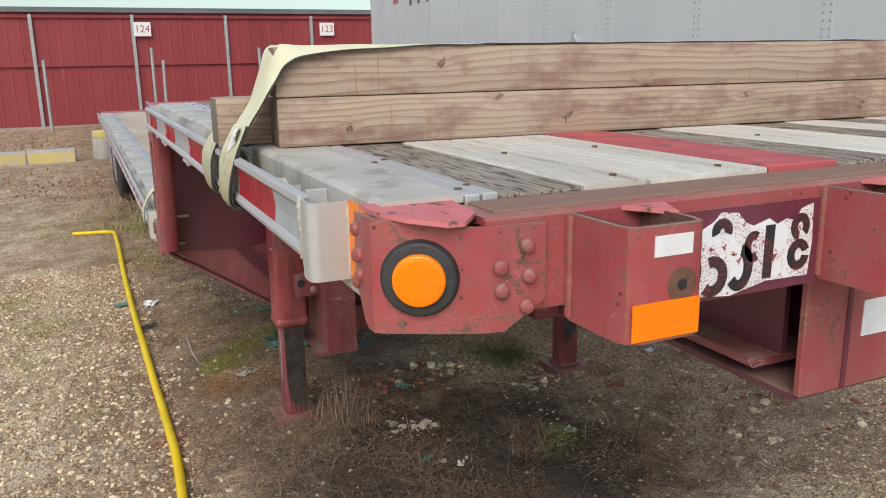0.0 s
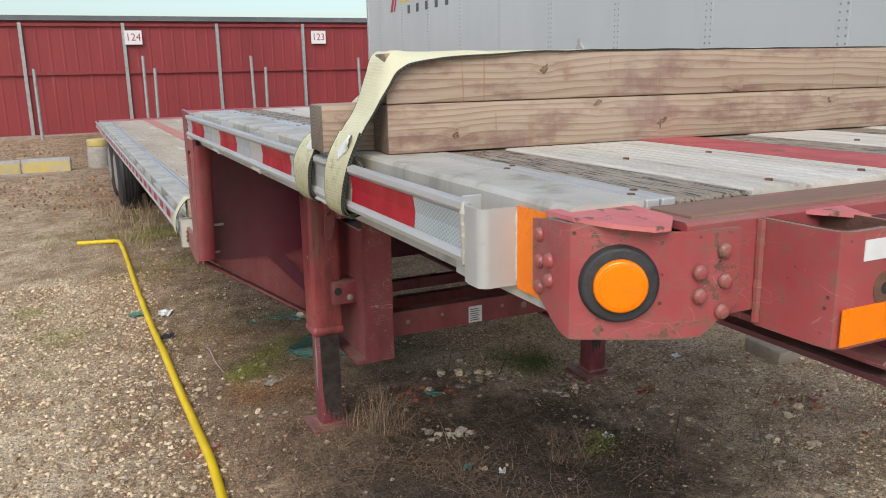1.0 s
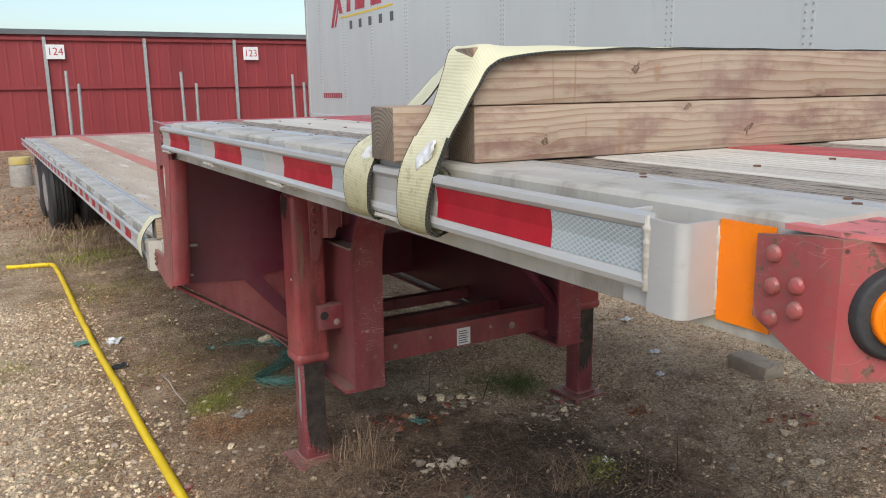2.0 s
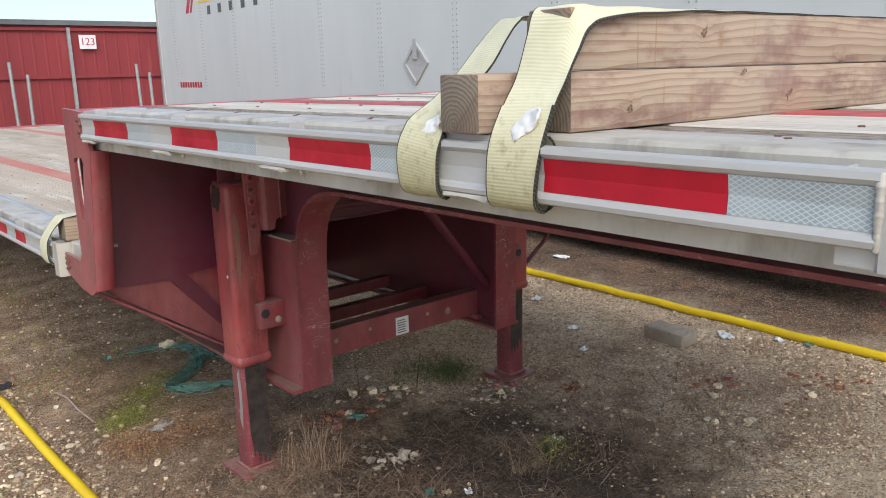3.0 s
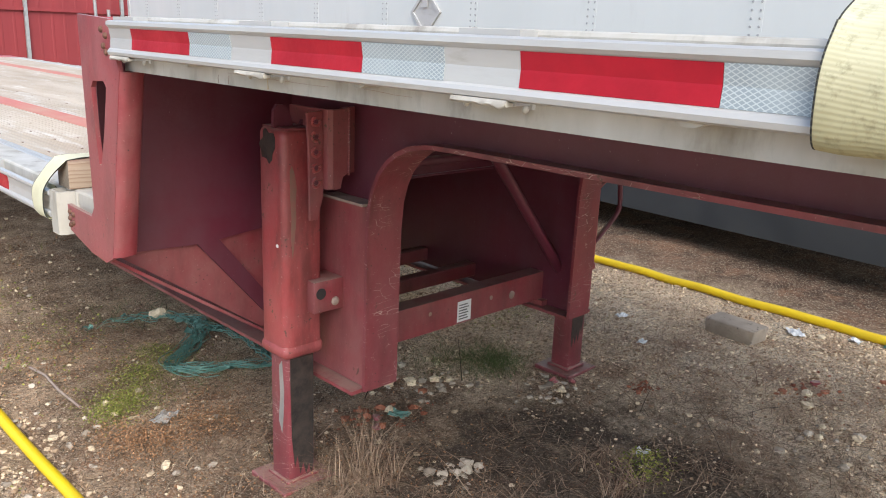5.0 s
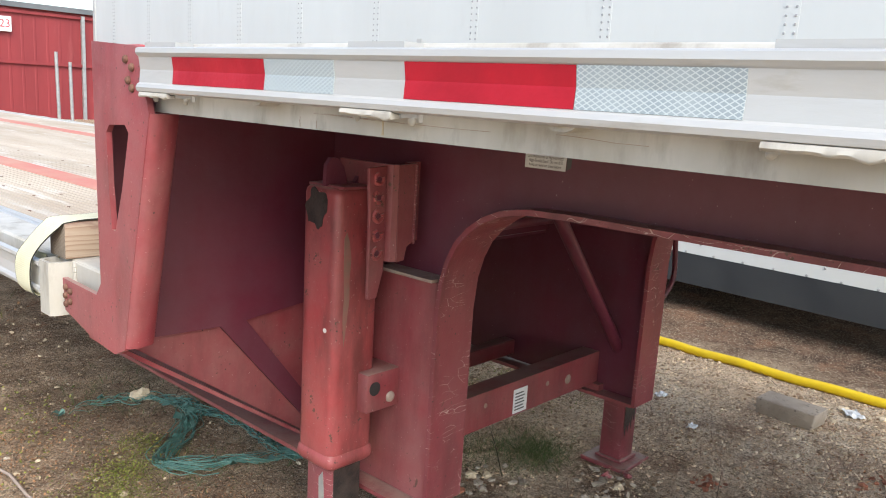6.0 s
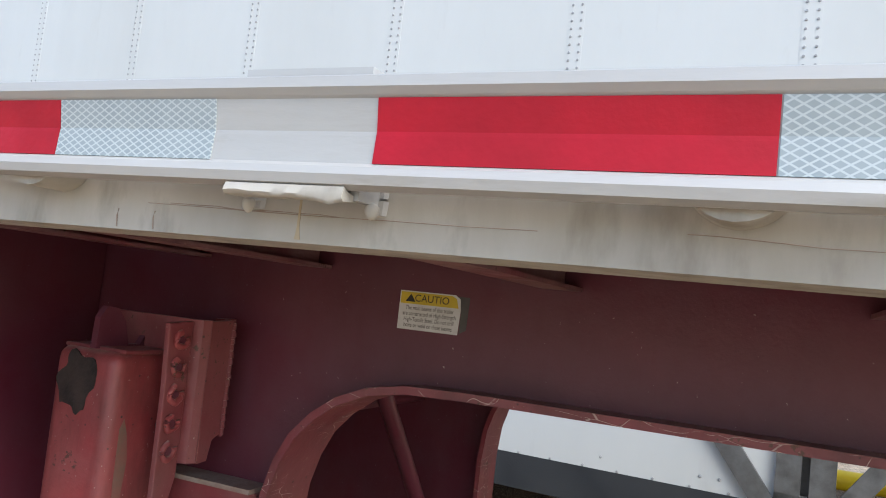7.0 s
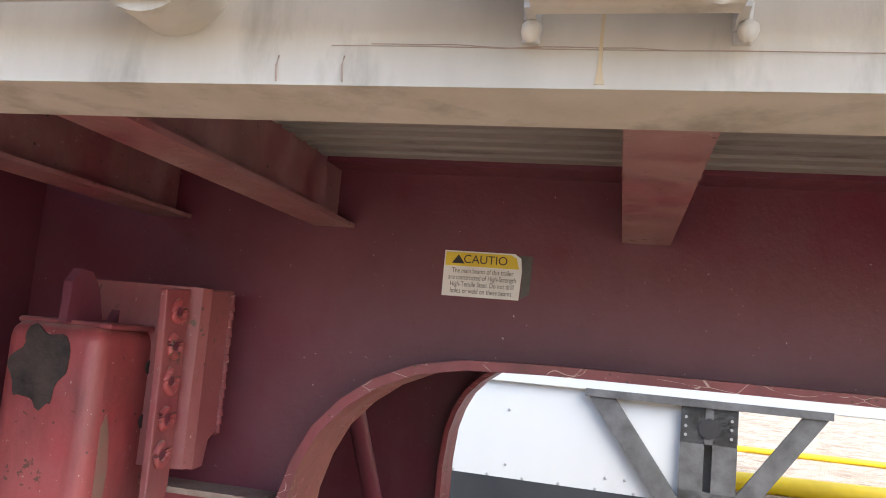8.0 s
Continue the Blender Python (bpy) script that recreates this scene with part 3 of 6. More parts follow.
def cyl(bm, p, q, r, r2=None, seg=24, bevel=0.0):
    p, q = Vector(p), Vector(q)
    b = bmesh.new()
    bmesh.ops.create_cone(b, cap_ends=True, segments=seg, radius1=r, radius2=r if r2 is None else r2, depth=(q - p).length)
    if bevel:
        bmesh.ops.bevel(b, geom=[e for e in b.edges if any(len(f.verts) > 4 for f in e.link_faces)], offset=bevel, segments=3, profile=0.5, affect="EDGES")
    return merge(bm, b, Matrix.Translation((p + q) / 2) @ (q - p).to_track_quat("Z", "Y").to_matrix().to_4x4())


def tube(bm, pts, r, seg=12):
    """A round bar or hose along a line of points."""
    pts = [Vector(p) for p in pts]
    rings = []
    for i, p in enumerate(pts):
        d = (pts[min(i + 1, len(pts) - 1)] - pts[max(i - 1, 0)]).normalized()
        a = d.cross(Vector((0, 0, 1)))
        a = (a if a.length > 0.05 else Vector((1, 0, 0))).normalized()
        c = d.cross(a).normalized()
        rings.append([bm.verts.new(p + r * (math.cos(t) * a + math.sin(t) * c)) for t in (2 * math.pi * j / seg for j in range(seg))])
    for g, h in zip(rings, rings[1:]):
        for j in range(seg):
            bm.faces.new((g[j], g[(j + 1) % seg], h[(j + 1) % seg], h[j]))
    bm.faces.new(rings[0])
    bm.faces.new(rings[-1][::-1])
    return bm


def smoothpath(pts, n=8):
    """Catmull-Rom through the points."""
    p = [Vector(q) for q in pts]
    p = [2 * p[0] - p[1]] + p + [2 * p[-1] - p[-2]]
    out = []
    for i in range(1, len(p) - 2):
        for j in range(n):
            t = j / n
            out.append(0.5 * ((2 * p[i]) + (p[i + 1] - p[i - 1]) * t + (2 * p[i - 1] - 5 * p[i] + 4 * p[i + 1] - p[i + 2]) * t * t + (3 * p[i] - p[i - 1] - 3 * p[i + 1] + p[i + 2]) * t ** 3))
    return out + [p[-2]]


def bent(path, z0, z1, th):
    """An upright plate bent along a line of (x, y) points."""
    out = []
    p = [Vector((*q, 0)) for q in path]
    for i, q in enumerate(p):
        d = (p[min(i + 1, len(p) - 1)] - p[max(i - 1, 0)]).normalized()
        out.append(q + Vector((-d.y, d.x, 0)) * th)
    return prism(bmesh.new(), [(q.x, q.y) for q in p] + [(q.x, q.y) for q in out[::-1]], "z", z0, z1)


def text(name, body, size, mat, m, parent, squash=1.0):
    """Flat lettering in the built-in font, as a mesh."""
    cu = bpy.data.curves.new(name, "FONT")
    cu.body, cu.size, cu.align_x, cu.align_y = body, size, "CENTER", "CENTER"
    tmp = bpy.data.objects.new(name, cu)
    scene.collection.objects.link(tmp)
    bpy.context.view_layer.update()
    me = bpy.data.meshes.new_from_object(tmp.evaluated_get(bpy.context.evaluated_depsgraph_get()))
    bpy.data.objects.remove(tmp)
    bpy.data.curves.remove(cu)
    me.materials.clear()
    me.materials.append(mat)
    me.transform(m @ Matrix.Diagonal((squash, 1, 1, 1)))
    ob = new(name, me)
    ob.parent = parent
    return ob


def facing_left(x, y, z):
    """Print on a face that looks to -x."""
    return Matrix(((0, 0, -1, x), (-1, 0, 0, y), (0, 1, 0, z), (0, 0, 0, 1)))


def facing_front(x, y, z):
    """Print on a face that looks to -y."""
    return Matrix(((1, 0, 0, x), (0, 0, -1, y), (0, 1, 0, z), (0, 0, 0, 1)))


def shared(name, me, parent, m):
    ob = new(name, me)
    ob.parent = parent
    ob.matrix_basis = m
    return ob


def ground_z(x, y):
    """The yard rises gently to the +x side, with a low mound under the near landing leg."""
    t = max(-6.0, min(6.0, x))
    near = max(0.0, 1 - max(abs(x - 1) / 9, abs(y - 4) / 14))
    mound = 0.08 * math.exp(-((x - 0.52) ** 2 + (y - 3.56) ** 2) / 0.13)
    return 0.034 * t + mound + near * (0.016 * noise.noise((x * 1.1, y * 1.1, 0)) + 0.012 * noise.noise((x * 4, y * 4, 3)))


# ---- the yard ----
def build_ground():
    xs = sorted({-400, -150, -60, -30, -15, -10, -7, -5, *[round(-4 + 0.5 * i, 3) for i in range(4)], *[round(-2 + 0.08 * i, 3) for i in range(88)], *[round(5.1 + 0.5 * i, 3) for i in range(10)], 12, 15, 30, 60, 150, 400})
    ys = sorted({-400, -150, -60, -30, -15, -8, -4, -2, -1, 0, *[round(0.6 + 0.08 * i, 3) for i in range(88)], *[round(7.7 + 0.5 * i, 3) for i in range(16)], 16, 18, 20, 23, 26, 40, 80, 150, 400})
    bm = bmesh.new()
    v = {(i, j): bm.verts.new((x, y, ground_z(x, y))) for i, x in enumerate(xs) for j, y in enumerate(ys)}
    for i in range(len(xs) - 1):
        for j in range(len(ys) - 1):
            bm.faces.new((v[i, j], v[i + 1, j], v[i + 1, j + 1], v[i, j + 1]))
    return tagged(link("ground", bm, SOIL, 60), "brown dirt and gravel yard with a stained patch, darkened for the trailer's shade", "ground", kind="structure")


build_ground()

# ---- flatbed trailer ----
DECK_Z, STEP, WIDTH = 1.543, 3.60, 2.59
LOW, TAIL = 1.04, 13.0
trailer = thing("drop_deck_trailer", "red steel and aluminium drop deck trailer parked on landing legs", "trailer")


def mirror(bm, width=WIDTH):
    for v in bm.verts:
        v.co.x = width - v.co.x
    bmesh.ops.reverse_faces(bm, faces=bm.faces)
    return bm


SIDE = [(0.047, 1.412), (0.125, 1.412), (0.125, 1.421), (0.058, 1.421), (0.058, 1.534), (0.15, 1.534), (0.15, DECK_Z), (0.056, DECK_Z), (0.050, 1.541), (0.047, 1.536)]
FACE = [(0.0006, 1.468), (0.0024, 1.4885), (0.0028, 1.4915), (0.0024, 1.4945), (-0.0006, 1.515)]
RAIL = [(-0.001, 1.532), (0.006, 1.533), (0.010, 1.529), (0.0115, 1.457), (0.012, 1.450), (0.002, 1.449), (-0.005, 1.452), (-0.007, 1.459), (-0.004, 1.465), *FACE, (-0.003, 1.517), (-0.007, 1.522), (-0.006, 1.530)]
TAPE = [(x + 0.0004, z) for x, z in FACE] + [(x - 0.0012, z) for x, z in FACE[::-1]]


def lower(poly, dz):
    return [(x, z + dz) for x, z in poly]


for sx in (0, 1):
    fix = mirror if sx else (lambda q: q)
    beam = part("side_beam", fix(prism(bmesh.new(), SIDE, "y", 0.94, 3.575)), ALU_DIRTY, trailer, "dusty aluminium side beam")
    rail = part("rub_rail", fix(prism(bmesh.new(), RAIL, "y", 1.105, 3.545)), ALU, trailer, "aluminium rub rail with red and silver tape")
    for y, run in ((1.549, 0.279), (2.241, 0.279), (2.83, 0.261), (3.420, 0.279)):
        part("red_tape", fix(prism(bmesh.new(), TAPE, "y", y - run, y)), TAPE_RED, rail)
        part("silver_tape", fix(prism(bmesh.new(), TAPE, "y", y - (0.447 if y > 1.6 else 0.44), y - run - 0.001)), SILVER, rail)
    for y in (1.71, 2.31, 2.9, 3.485):                     # stake pockets
        bm = bmesh.new()
        prism(bm, [(0.0105, y - 0.056), (0.0105, y + 0.056), (0.047, y + 0.056), (0.047, y + 0.051), (0.0155, y + 0.051), (0.0155, y - 0.051), (0.047, y - 0.051), (0.047, y - 0.056)], "z", 1.443, 1.5415)
        for q in (y - 0.056, y + 0.056):
            for i in range(7):
                cyl(bm, (0.046, q, 1.437 + i * 0.013), (0.046, q, 1.448 + i * 0.013), 0.005, 0.006, 7)
        part("stake_pocket", fix(bm), ALU, trailer, smooth=40)
        bm = bmesh.new()                                      # bent, ragged rim of the pocket under the rail
        n, rows = 18, []
        for i in range(n + 1):
            q = y - 0.052 + 0.104 * i / n
            sag = 0.0022 * noise.noise((q * 45, y, 0.7)) - 0.0035 * math.exp(-((i - 2) / 1.6) ** 2)
            rows.append([bm.verts.new((px, q, pz)) for px, pz in ((-0.004, 1.4505), (-0.0065, 1.4445 + sag), (-0.004, 1.4415 + sag), (0.004, 1.4418 + sag * 0.6), (0.018, 1.4425), (0.018, 1.4455), (0.002, 1.4475))])
        for g, h in zip(rows, rows[1:]):
            for q in range(7):
                bm.faces.new((g[q], g[(q + 1) % 7], h[(q + 1) % 7], h[q]))
        bm.faces.new(rows[0])
        bm.faces.new(rows[-1][::-1])
        for q in (y - 0.057, y + 0.054):
            lump = bmesh.new()
            bmesh.ops.create_icosphere(lump, subdivisions=2, radius=0.0055)
            for v in lump.verts:
                v.co *= 1 + 0.3 * noise.noise(v.co * 150 + Vector((q * 50, 0, 0)))
                v.co.z *= 1.15
            merge(bm, lump, Matrix.Translation((0.030, q, 1.438)))
        part("pocket_rim", fix(bm), ALU_DIRTY, trailer, smooth=60)
    for y in (1.40, 2.0, 2.59, 3.18):                         # pipe spools
        part("rail_spool", fix(cyl(bmesh.new(), (0.009, y, 1.478), (0.049, y, 1.478), 0.036, seg=28)), ALU_DIRTY, trailer, smooth=40)
    # corner pocket at the front: a bent channel with lumpy welds
    plan = [(0.0465, 1.056), (0.0075, 1.056)] + [(0.006 - 0.008 * math.sin(q), 1.064 - 0.008 * math.cos(q)) for q in (0, 0.4, 0.8, 1.2, 1.57)] + [(-0.002, 1.0655), (-0.002, 1.0845), (0.0005, 1.099), (0.010, 1.106), (0.012, 1.148)]
    pocket = part("corner_pocket", fix(bent(plan, 1.428, 1.528, 0.0045)), ALU, trailer, "welded aluminium corner pocket", smooth=30)
    part("pocket_wall", fix(box(bmesh.new(), 0.0165, 1.146, 1.440, 0.0465, 1.150, 1.531, 0.001, 1)), ALU, trailer)
    part("pocket_wall", fix(box(bmesh.new(), 0.0118, 1.29, 1.450, 0.0465, 1.295, 1.516)), ALU, trailer)
    for wx, wy, z0, z1 in ((-0.002, 1.1045, 1.447, 1.530), (0.046, 1.0535, 1.432, 1.526)):
        bm = bmesh.new()
        rings = []
        for i in range(34):
            z = z0 + (z1 - z0) * i / 33
            r = 0.0050 * (1 + 0.10 * math.sin(i * 2.1) + 0.5 * noise.noise((z * 95, wx * 90, 1.4))) * (0.5 if i in (0, 33) else 1)
            rings.append([bm.verts.new((wx + r * math.cos(t) + 0.0012 * noise.noise((z * 60, 3, wx)), wy + r * math.sin(t), z)) for t in (2 * math.pi * q / 8 for q in range(8))])
        for g, h in zip(rings, rings[1:]):
            for q in range(8):
                bm.faces.new((g[q], g[(q + 1) % 8], h[(q + 1) % 8], h[q]))
        bm.faces.new(rings[0])
        bm.faces.new(rings[-1][::-1])
        part("weld_seam", fix(bm), ALU_DIRTY, pocket, smooth=80)
    part("orange_reflector", fix(box(bmesh.new(), 0.044, 0.985, 1.424, 0.046, 1.050, 1.53)), ORANGE, trailer)

# scratches and drips on the near side beam
bm = bmesh.new()
for (ya, za, yb, zb) in ((3.075, 1.436, 2.72, 1.433), (3.05, 1.438, 2.95, 1.435), (2.99, 1.4355, 2.88, 1.4345), (2.62, 1.437, 2.5, 1.4335)):
    tube(bm, [(0.0468, ya + (yb - ya) * i / 6, za + (zb - za) * i / 6 + random.uniform(-0.0010, 0.0010)) for i in range(7)], 0.00030, 5)
for y in (3.066, 3.108):
    tube(bm, [(0.0465, y, 1.414), (0.0463, y + 0.001, 1.424), (0.0466, y, 1.43)], 0.0006, 6)
part("beam_scratch", bm, WOOD_DIRT, trailer, "grey scratches along the beam")

# deck boards: grooved aluminium, split wood, red beam tops
edges = [(0.152, 0.172, "alu"), (0.176, 0.196, "alu"), (0.2, 0.312, "wood"), (0.316, 0.412, "deck"), (0.416, 0.512, "deck"), (0.516, 0.62, "deck"),
         (0.624, 0.756, "red"), (0.76, 0.90, "wood"), (0.904, 1.0, "deck"), (1.004, 1.1, "deck"), (1.104, 1.24, "wood"), (1.244, 1.35, "deck")]
edges += [(WIDTH - b, WIDTH - a, k_) for a, b, k_ in edges[:-1]]


def deck_board(a, b, kind, y0, y1, top, under):
    mat = {"alu": ALU, "deck": DECK if under else DECK_LOW, "wood": SPLIT, "red": RED_TOP if under else RED_LOW}[kind]
    bm = bmesh.new()
    if kind == "deck":
        n = 4
        w = (b - a) / n
        out = [(a, top - 0.012)]
        for i in range(n):
            p = a + i * w
            out += [(p, top - 0.0025), (p + 0.003, top - 0.0025), (p + 0.0045, top), (p + w - 0.0015, top), (p + w, top - 0.0025)]
        out += [(b, top - 0.012)]
        prism(bm, out, "y", y0, y1)
    else:
        box(bm, a, y0, top - 0.014, b, y1, top + (0.0 if kind != "red" else 0.002), 0.002 if kind != "wood" else 0.004, 1)
    return bm, mat


for a, b, kind in edges:
    y0 = 0.935 + random.uniform(-0.004, 0.004)
    ob = part("deck_board" if kind != "red" else "red_deck_strip", *deck_board(a, b, kind, y0, STEP, DECK_Z - (0.002 if kind == "wood" else 0), True), trailer)
for x in [0.13 + 0.0385 * i for i in range(14)] + [0.79 + 0.07 * i for i in range(15)] + [1.97 + 0.07 * i for i in range(7)]:
    part("deck_rib", prism(bmesh.new(), [(x, 1.528), (x, 1.508), (x + 0.002, 1.504), (x + 0.025, 1.504), (x + 0.027, 1.508), (x + 0.027, 1.528)], "y", 0.95, 3.58), UNDER, trailer)
# countersunk bolts on the boards
bm = bmesh.new()
cyl(bm, (0, 0, -0.004), (0, 0, 0.0015), 0.006, 0.005, 10)
bolt_me = link("tmp_bolt", bm, RUST).data
bpy.data.objects.remove(bpy.data.objects["tmp_bolt"])
for y in [0.98 + 0.3 * i for i in range(9)]:
    for x in (0.162, 0.186, 0.39, 0.57, 0.95, 1.64, 2.03):
        yy = y + (0.025 if x in (0.186, 0.465) else 0)
        if not 1.38 < yy < 1.86:
            shared("deck_bolt", bolt_me, trailer, pose(x, yy, DECK_Z + (0.0 if x < 0.2 else 0.001)))

# front end: channel, top strip, corner plates, lamp, sockets, number panel
bm = bmesh.new()
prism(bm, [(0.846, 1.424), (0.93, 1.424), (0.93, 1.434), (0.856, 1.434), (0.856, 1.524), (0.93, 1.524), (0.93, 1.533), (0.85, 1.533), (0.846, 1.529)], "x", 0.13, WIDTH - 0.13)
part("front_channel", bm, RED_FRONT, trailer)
bm = bmesh.new()
box(bm, 0.15, 0.862, 1.531, WIDTH - 0.15, 0.93, 1.5365, 0.001, 1)
part("front_strip", bm, FRONT_TOP, trailer, "front strip worn to brown primer")


def dome(bm, c, nrm, r):
    c, nrm = Vector(c), Vector(nrm).normalized()
    cyl(bm, c, c + nrm * 0.003, r * 1.05, r, 14)
    cyl(bm, c + nrm * 0.003, c + nrm * 0.006, r, r * 0.72, 14)
    cyl(bm, c + nrm * 0.006, c + nrm * 0.0075, r * 0.72, r * 0.25, 14)
    return bm


for sx in (0, 1):
    fix = mirror if sx else (lambda q: q)
    path = [(0.2, 0.838), (0.15, 0.8405), (0.118, 0.848), (0.03, 0.895), (0.0215, 0.902), (0.019, 0.912), (0.0195, 0.925), (0.034, 0.997)]
    bm = bent(path, 1.398, 1.534, -0.006)
    for v in bm.verts:                                        # clipped lower corners
        if v.co.z < 1.45:
            v.co.z += 0.008 + 0.40 * max(0, v.co.y - 0.905) + 0.65 * max(0, v.co.x - 0.15)
        if v.co.z > 1.5 and (v.co.x > 0.10 or v.co.y > 0.95):
            v.co.z -= 0.010
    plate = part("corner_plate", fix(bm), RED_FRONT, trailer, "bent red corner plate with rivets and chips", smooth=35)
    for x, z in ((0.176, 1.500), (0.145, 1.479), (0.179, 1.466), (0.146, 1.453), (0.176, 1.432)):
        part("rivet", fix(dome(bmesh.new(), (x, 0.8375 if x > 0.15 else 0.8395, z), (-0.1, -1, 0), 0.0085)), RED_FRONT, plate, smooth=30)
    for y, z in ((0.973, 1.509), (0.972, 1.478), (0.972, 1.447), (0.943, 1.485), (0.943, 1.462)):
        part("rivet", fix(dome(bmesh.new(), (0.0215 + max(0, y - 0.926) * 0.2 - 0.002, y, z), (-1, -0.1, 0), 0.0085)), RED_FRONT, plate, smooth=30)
    bm = prism(bmesh.new(), [(0.03, 0.965), (0.135, 0.95), (0.13, 0.868), (0.105, 0.842), (0.085, 0.843), (0.05, 0.868), (0.03, 0.91)], "z", 1.5335, 1.5385)
    for v in bm.verts:
        v.co.z -= 0.006 * max(0, (0.88 - v.co.y) / 0.04)
    part("corner_lip", fix(bm), LIP, trailer)
    lamp_at, lamp_n = Vector((0.0665, 0.8762, 1.469)), Vector((-0.47, -0.88, 0)).normalized()
    lamp = part("marker_lamp", fix(cyl(bmesh.new(), lamp_at - lamp_n * 0.002, lamp_at + lamp_n * 0.010, 0.044, 0.040, 40, 0.003)), BLACK, trailer, "round marker lamp in a black rubber ring", smooth=35)
    bm = cyl(bmesh.new(), lamp_at + lamp_n * 0.008, lamp_at + lamp_n * 0.017, 0.0295, 0.0285, 40, 0.003)
    for i in range(7):
        r = 0.004 + i * 0.0033
        cyl(bm, lamp_at + lamp_n * 0.0165, lamp_at + lamp_n * (0.0182 - 0.0001 * i), r, r - 0.0008, 32)
    part("amber_lens", fix(bm), LENS, lamp, "amber ribbed lens", smooth=35)
    # square stake sockets
    for x0 in (0.235, 0.625):
        path = [(x0, 0.846), (x0 + 0.002, 0.765), (x0 + 0.006, 0.749), (x0 + 0.02, 0.742), (x0 + 0.09, 0.742), (x0 + 0.101, 0.748), (x0 + 0.105, 0.765), (x0 + 0.105, 0.846)]
        bm = bent(path, 1.405, 1.529, 0.007)
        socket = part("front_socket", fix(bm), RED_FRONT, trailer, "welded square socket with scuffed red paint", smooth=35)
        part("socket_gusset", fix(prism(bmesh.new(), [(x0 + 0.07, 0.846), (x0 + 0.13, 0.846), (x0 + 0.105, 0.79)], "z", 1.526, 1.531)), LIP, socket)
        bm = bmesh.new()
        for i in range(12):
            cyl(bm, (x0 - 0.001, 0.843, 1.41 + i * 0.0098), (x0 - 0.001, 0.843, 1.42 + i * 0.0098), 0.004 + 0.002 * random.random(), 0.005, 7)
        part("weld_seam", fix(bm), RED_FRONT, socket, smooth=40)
        lining = [(x0 + 0.0078, 0.8455), (x0 + 0.0098, 0.767), (x0 + 0.013, 0.755), (x0 + 0.022, 0.7498), (x0 + 0.088, 0.7498), (x0 + 0.095, 0.754), (x0 + 0.0972, 0.767), (x0 + 0.0972, 0.8455)]
        part("rusty_lining", fix(bent(lining, 1.406, 1.5296, 0.0012)), RUST, socket, "rusty bare inside of the socket")
        part("white_label", fix(box(bmesh.new(), x0 + 0.034, 0.7408, 1.497, x0 + 0.083, 0.742, 1.519)), WHITE, socket)
        part("orange_label", fix(box(bmesh.new(), x0 + 0.009, 0.7405, 1.4085, x0 + 0.096, 0.742, 1.449)), ORANGE, socket)
        part("socket_hole", fix(cyl(bmesh.new(), (x0 + 0.072, 0.7435, 1.464), (x0 + 0.072, 0.7412, 1.464), 0.0065, seg=16)), INK, socket)
        part("rust_ring", fix(cyl(bmesh.new(), (x0 + 0.072, 0.744, 1.464), (x0 + 0.072, 0.7415, 1.464), 0.019, seg=18)), RUST, socket)

# number panel: torn white film with dark bars
panel = part("number_panel", box(bmesh.new(), 0.345, 0.8425, 1.40, 0.622, 0.8455, 1.515), RED, trailer)
film = [(0.35, 1.405), (0.41, 1.408), (0.47, 1.402), (0.53, 1.414), (0.603, 1.413), (0.607, 1.46), (0.604, 1.508), (0.586, 1.503), (0.575, 1.489), (0.56, 1.492), (0.545, 1.486), (0.53, 1.495), (0.505, 1.488), (0.49, 1.494), (0.478, 1.507), (0.452, 1.51), (0.44, 1.499), (0.425, 1.492), (0.405, 1.484), (0.38, 1.485), (0.35, 1.474)]
part("torn_film", prism(bmesh.new(), film, "y", 0.8405, 0.8425), FILM, panel, "torn white number film")


def arc_bar(cx, cz, rx, rz, a0, a1, w):
    n = 12
    ang = [radians(a0 + (a1 - a0) * i / n) for i in range(n + 1)]
    outer = [(cx + rx * math.cos(q), cz + rz * math.sin(q)) for q in ang]
    inner = [(cx + (rx - w) * math.cos(q), cz + (rz - w) * math.sin(q)) for q in ang[::-1]]
    return prism(bmesh.new(), outer + inner, "y", 0.8390, 0.8405)


for spec in ((0.402, 1.440, 0.02, 0.03, -110, 100, 0.013), (0.44, 1.431, 0.024, 0.026, -130, 110, 0.014), (0.452, 1.487, 0.016, 0.016, -20, 200, 0.012), (0.483, 1.437, 0.022, 0.03, -140, 80, 0.014), (0.372, 1.45, 0.018, 0.03, -60, 200, 0.012), (0.505, 1.462, 0.016, 0.02, 60, 300, 0.011)):
    part("number_bar", arc_bar(*spec), FILM_INK, panel)
part("number_bar", prism(bmesh.new(), [(0.523, 1.418), (0.537, 1.418), (0.539, 1.487), (0.524, 1.487)], "y", 0.8390, 0.8405), FILM_INK, panel)
part("number_bar", arc_bar(0.583, 1.443, 0.019, 0.021, 20, 350, 0.012), FILM_INK, panel)
part("number_bar", arc_bar(0.583, 1.48, 0.016, 0.018, -40, 260, 0.011), FILM_INK, panel)

# coupler box under the front
bm = bmesh.new()
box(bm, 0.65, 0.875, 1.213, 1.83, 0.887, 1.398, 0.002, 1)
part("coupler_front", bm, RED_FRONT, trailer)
bm = bmesh.new()
box(bm, 0.65, 0.887, 1.205, 1.83, 1.32, 1.215)
part("coupler_plate", bm, RED, trailer)
for x in (0.80, 1.67):
    part("coupler_rib", box(bmesh.new(), x, 0.888, 1.216, x + 0.01, 1.32, 1.395), RED, trailer)
part("pan_plate", box(bmesh.new(), 0.775, 1.32, 1.246, 1.68, 2.9, 1.256), RED, trailer)
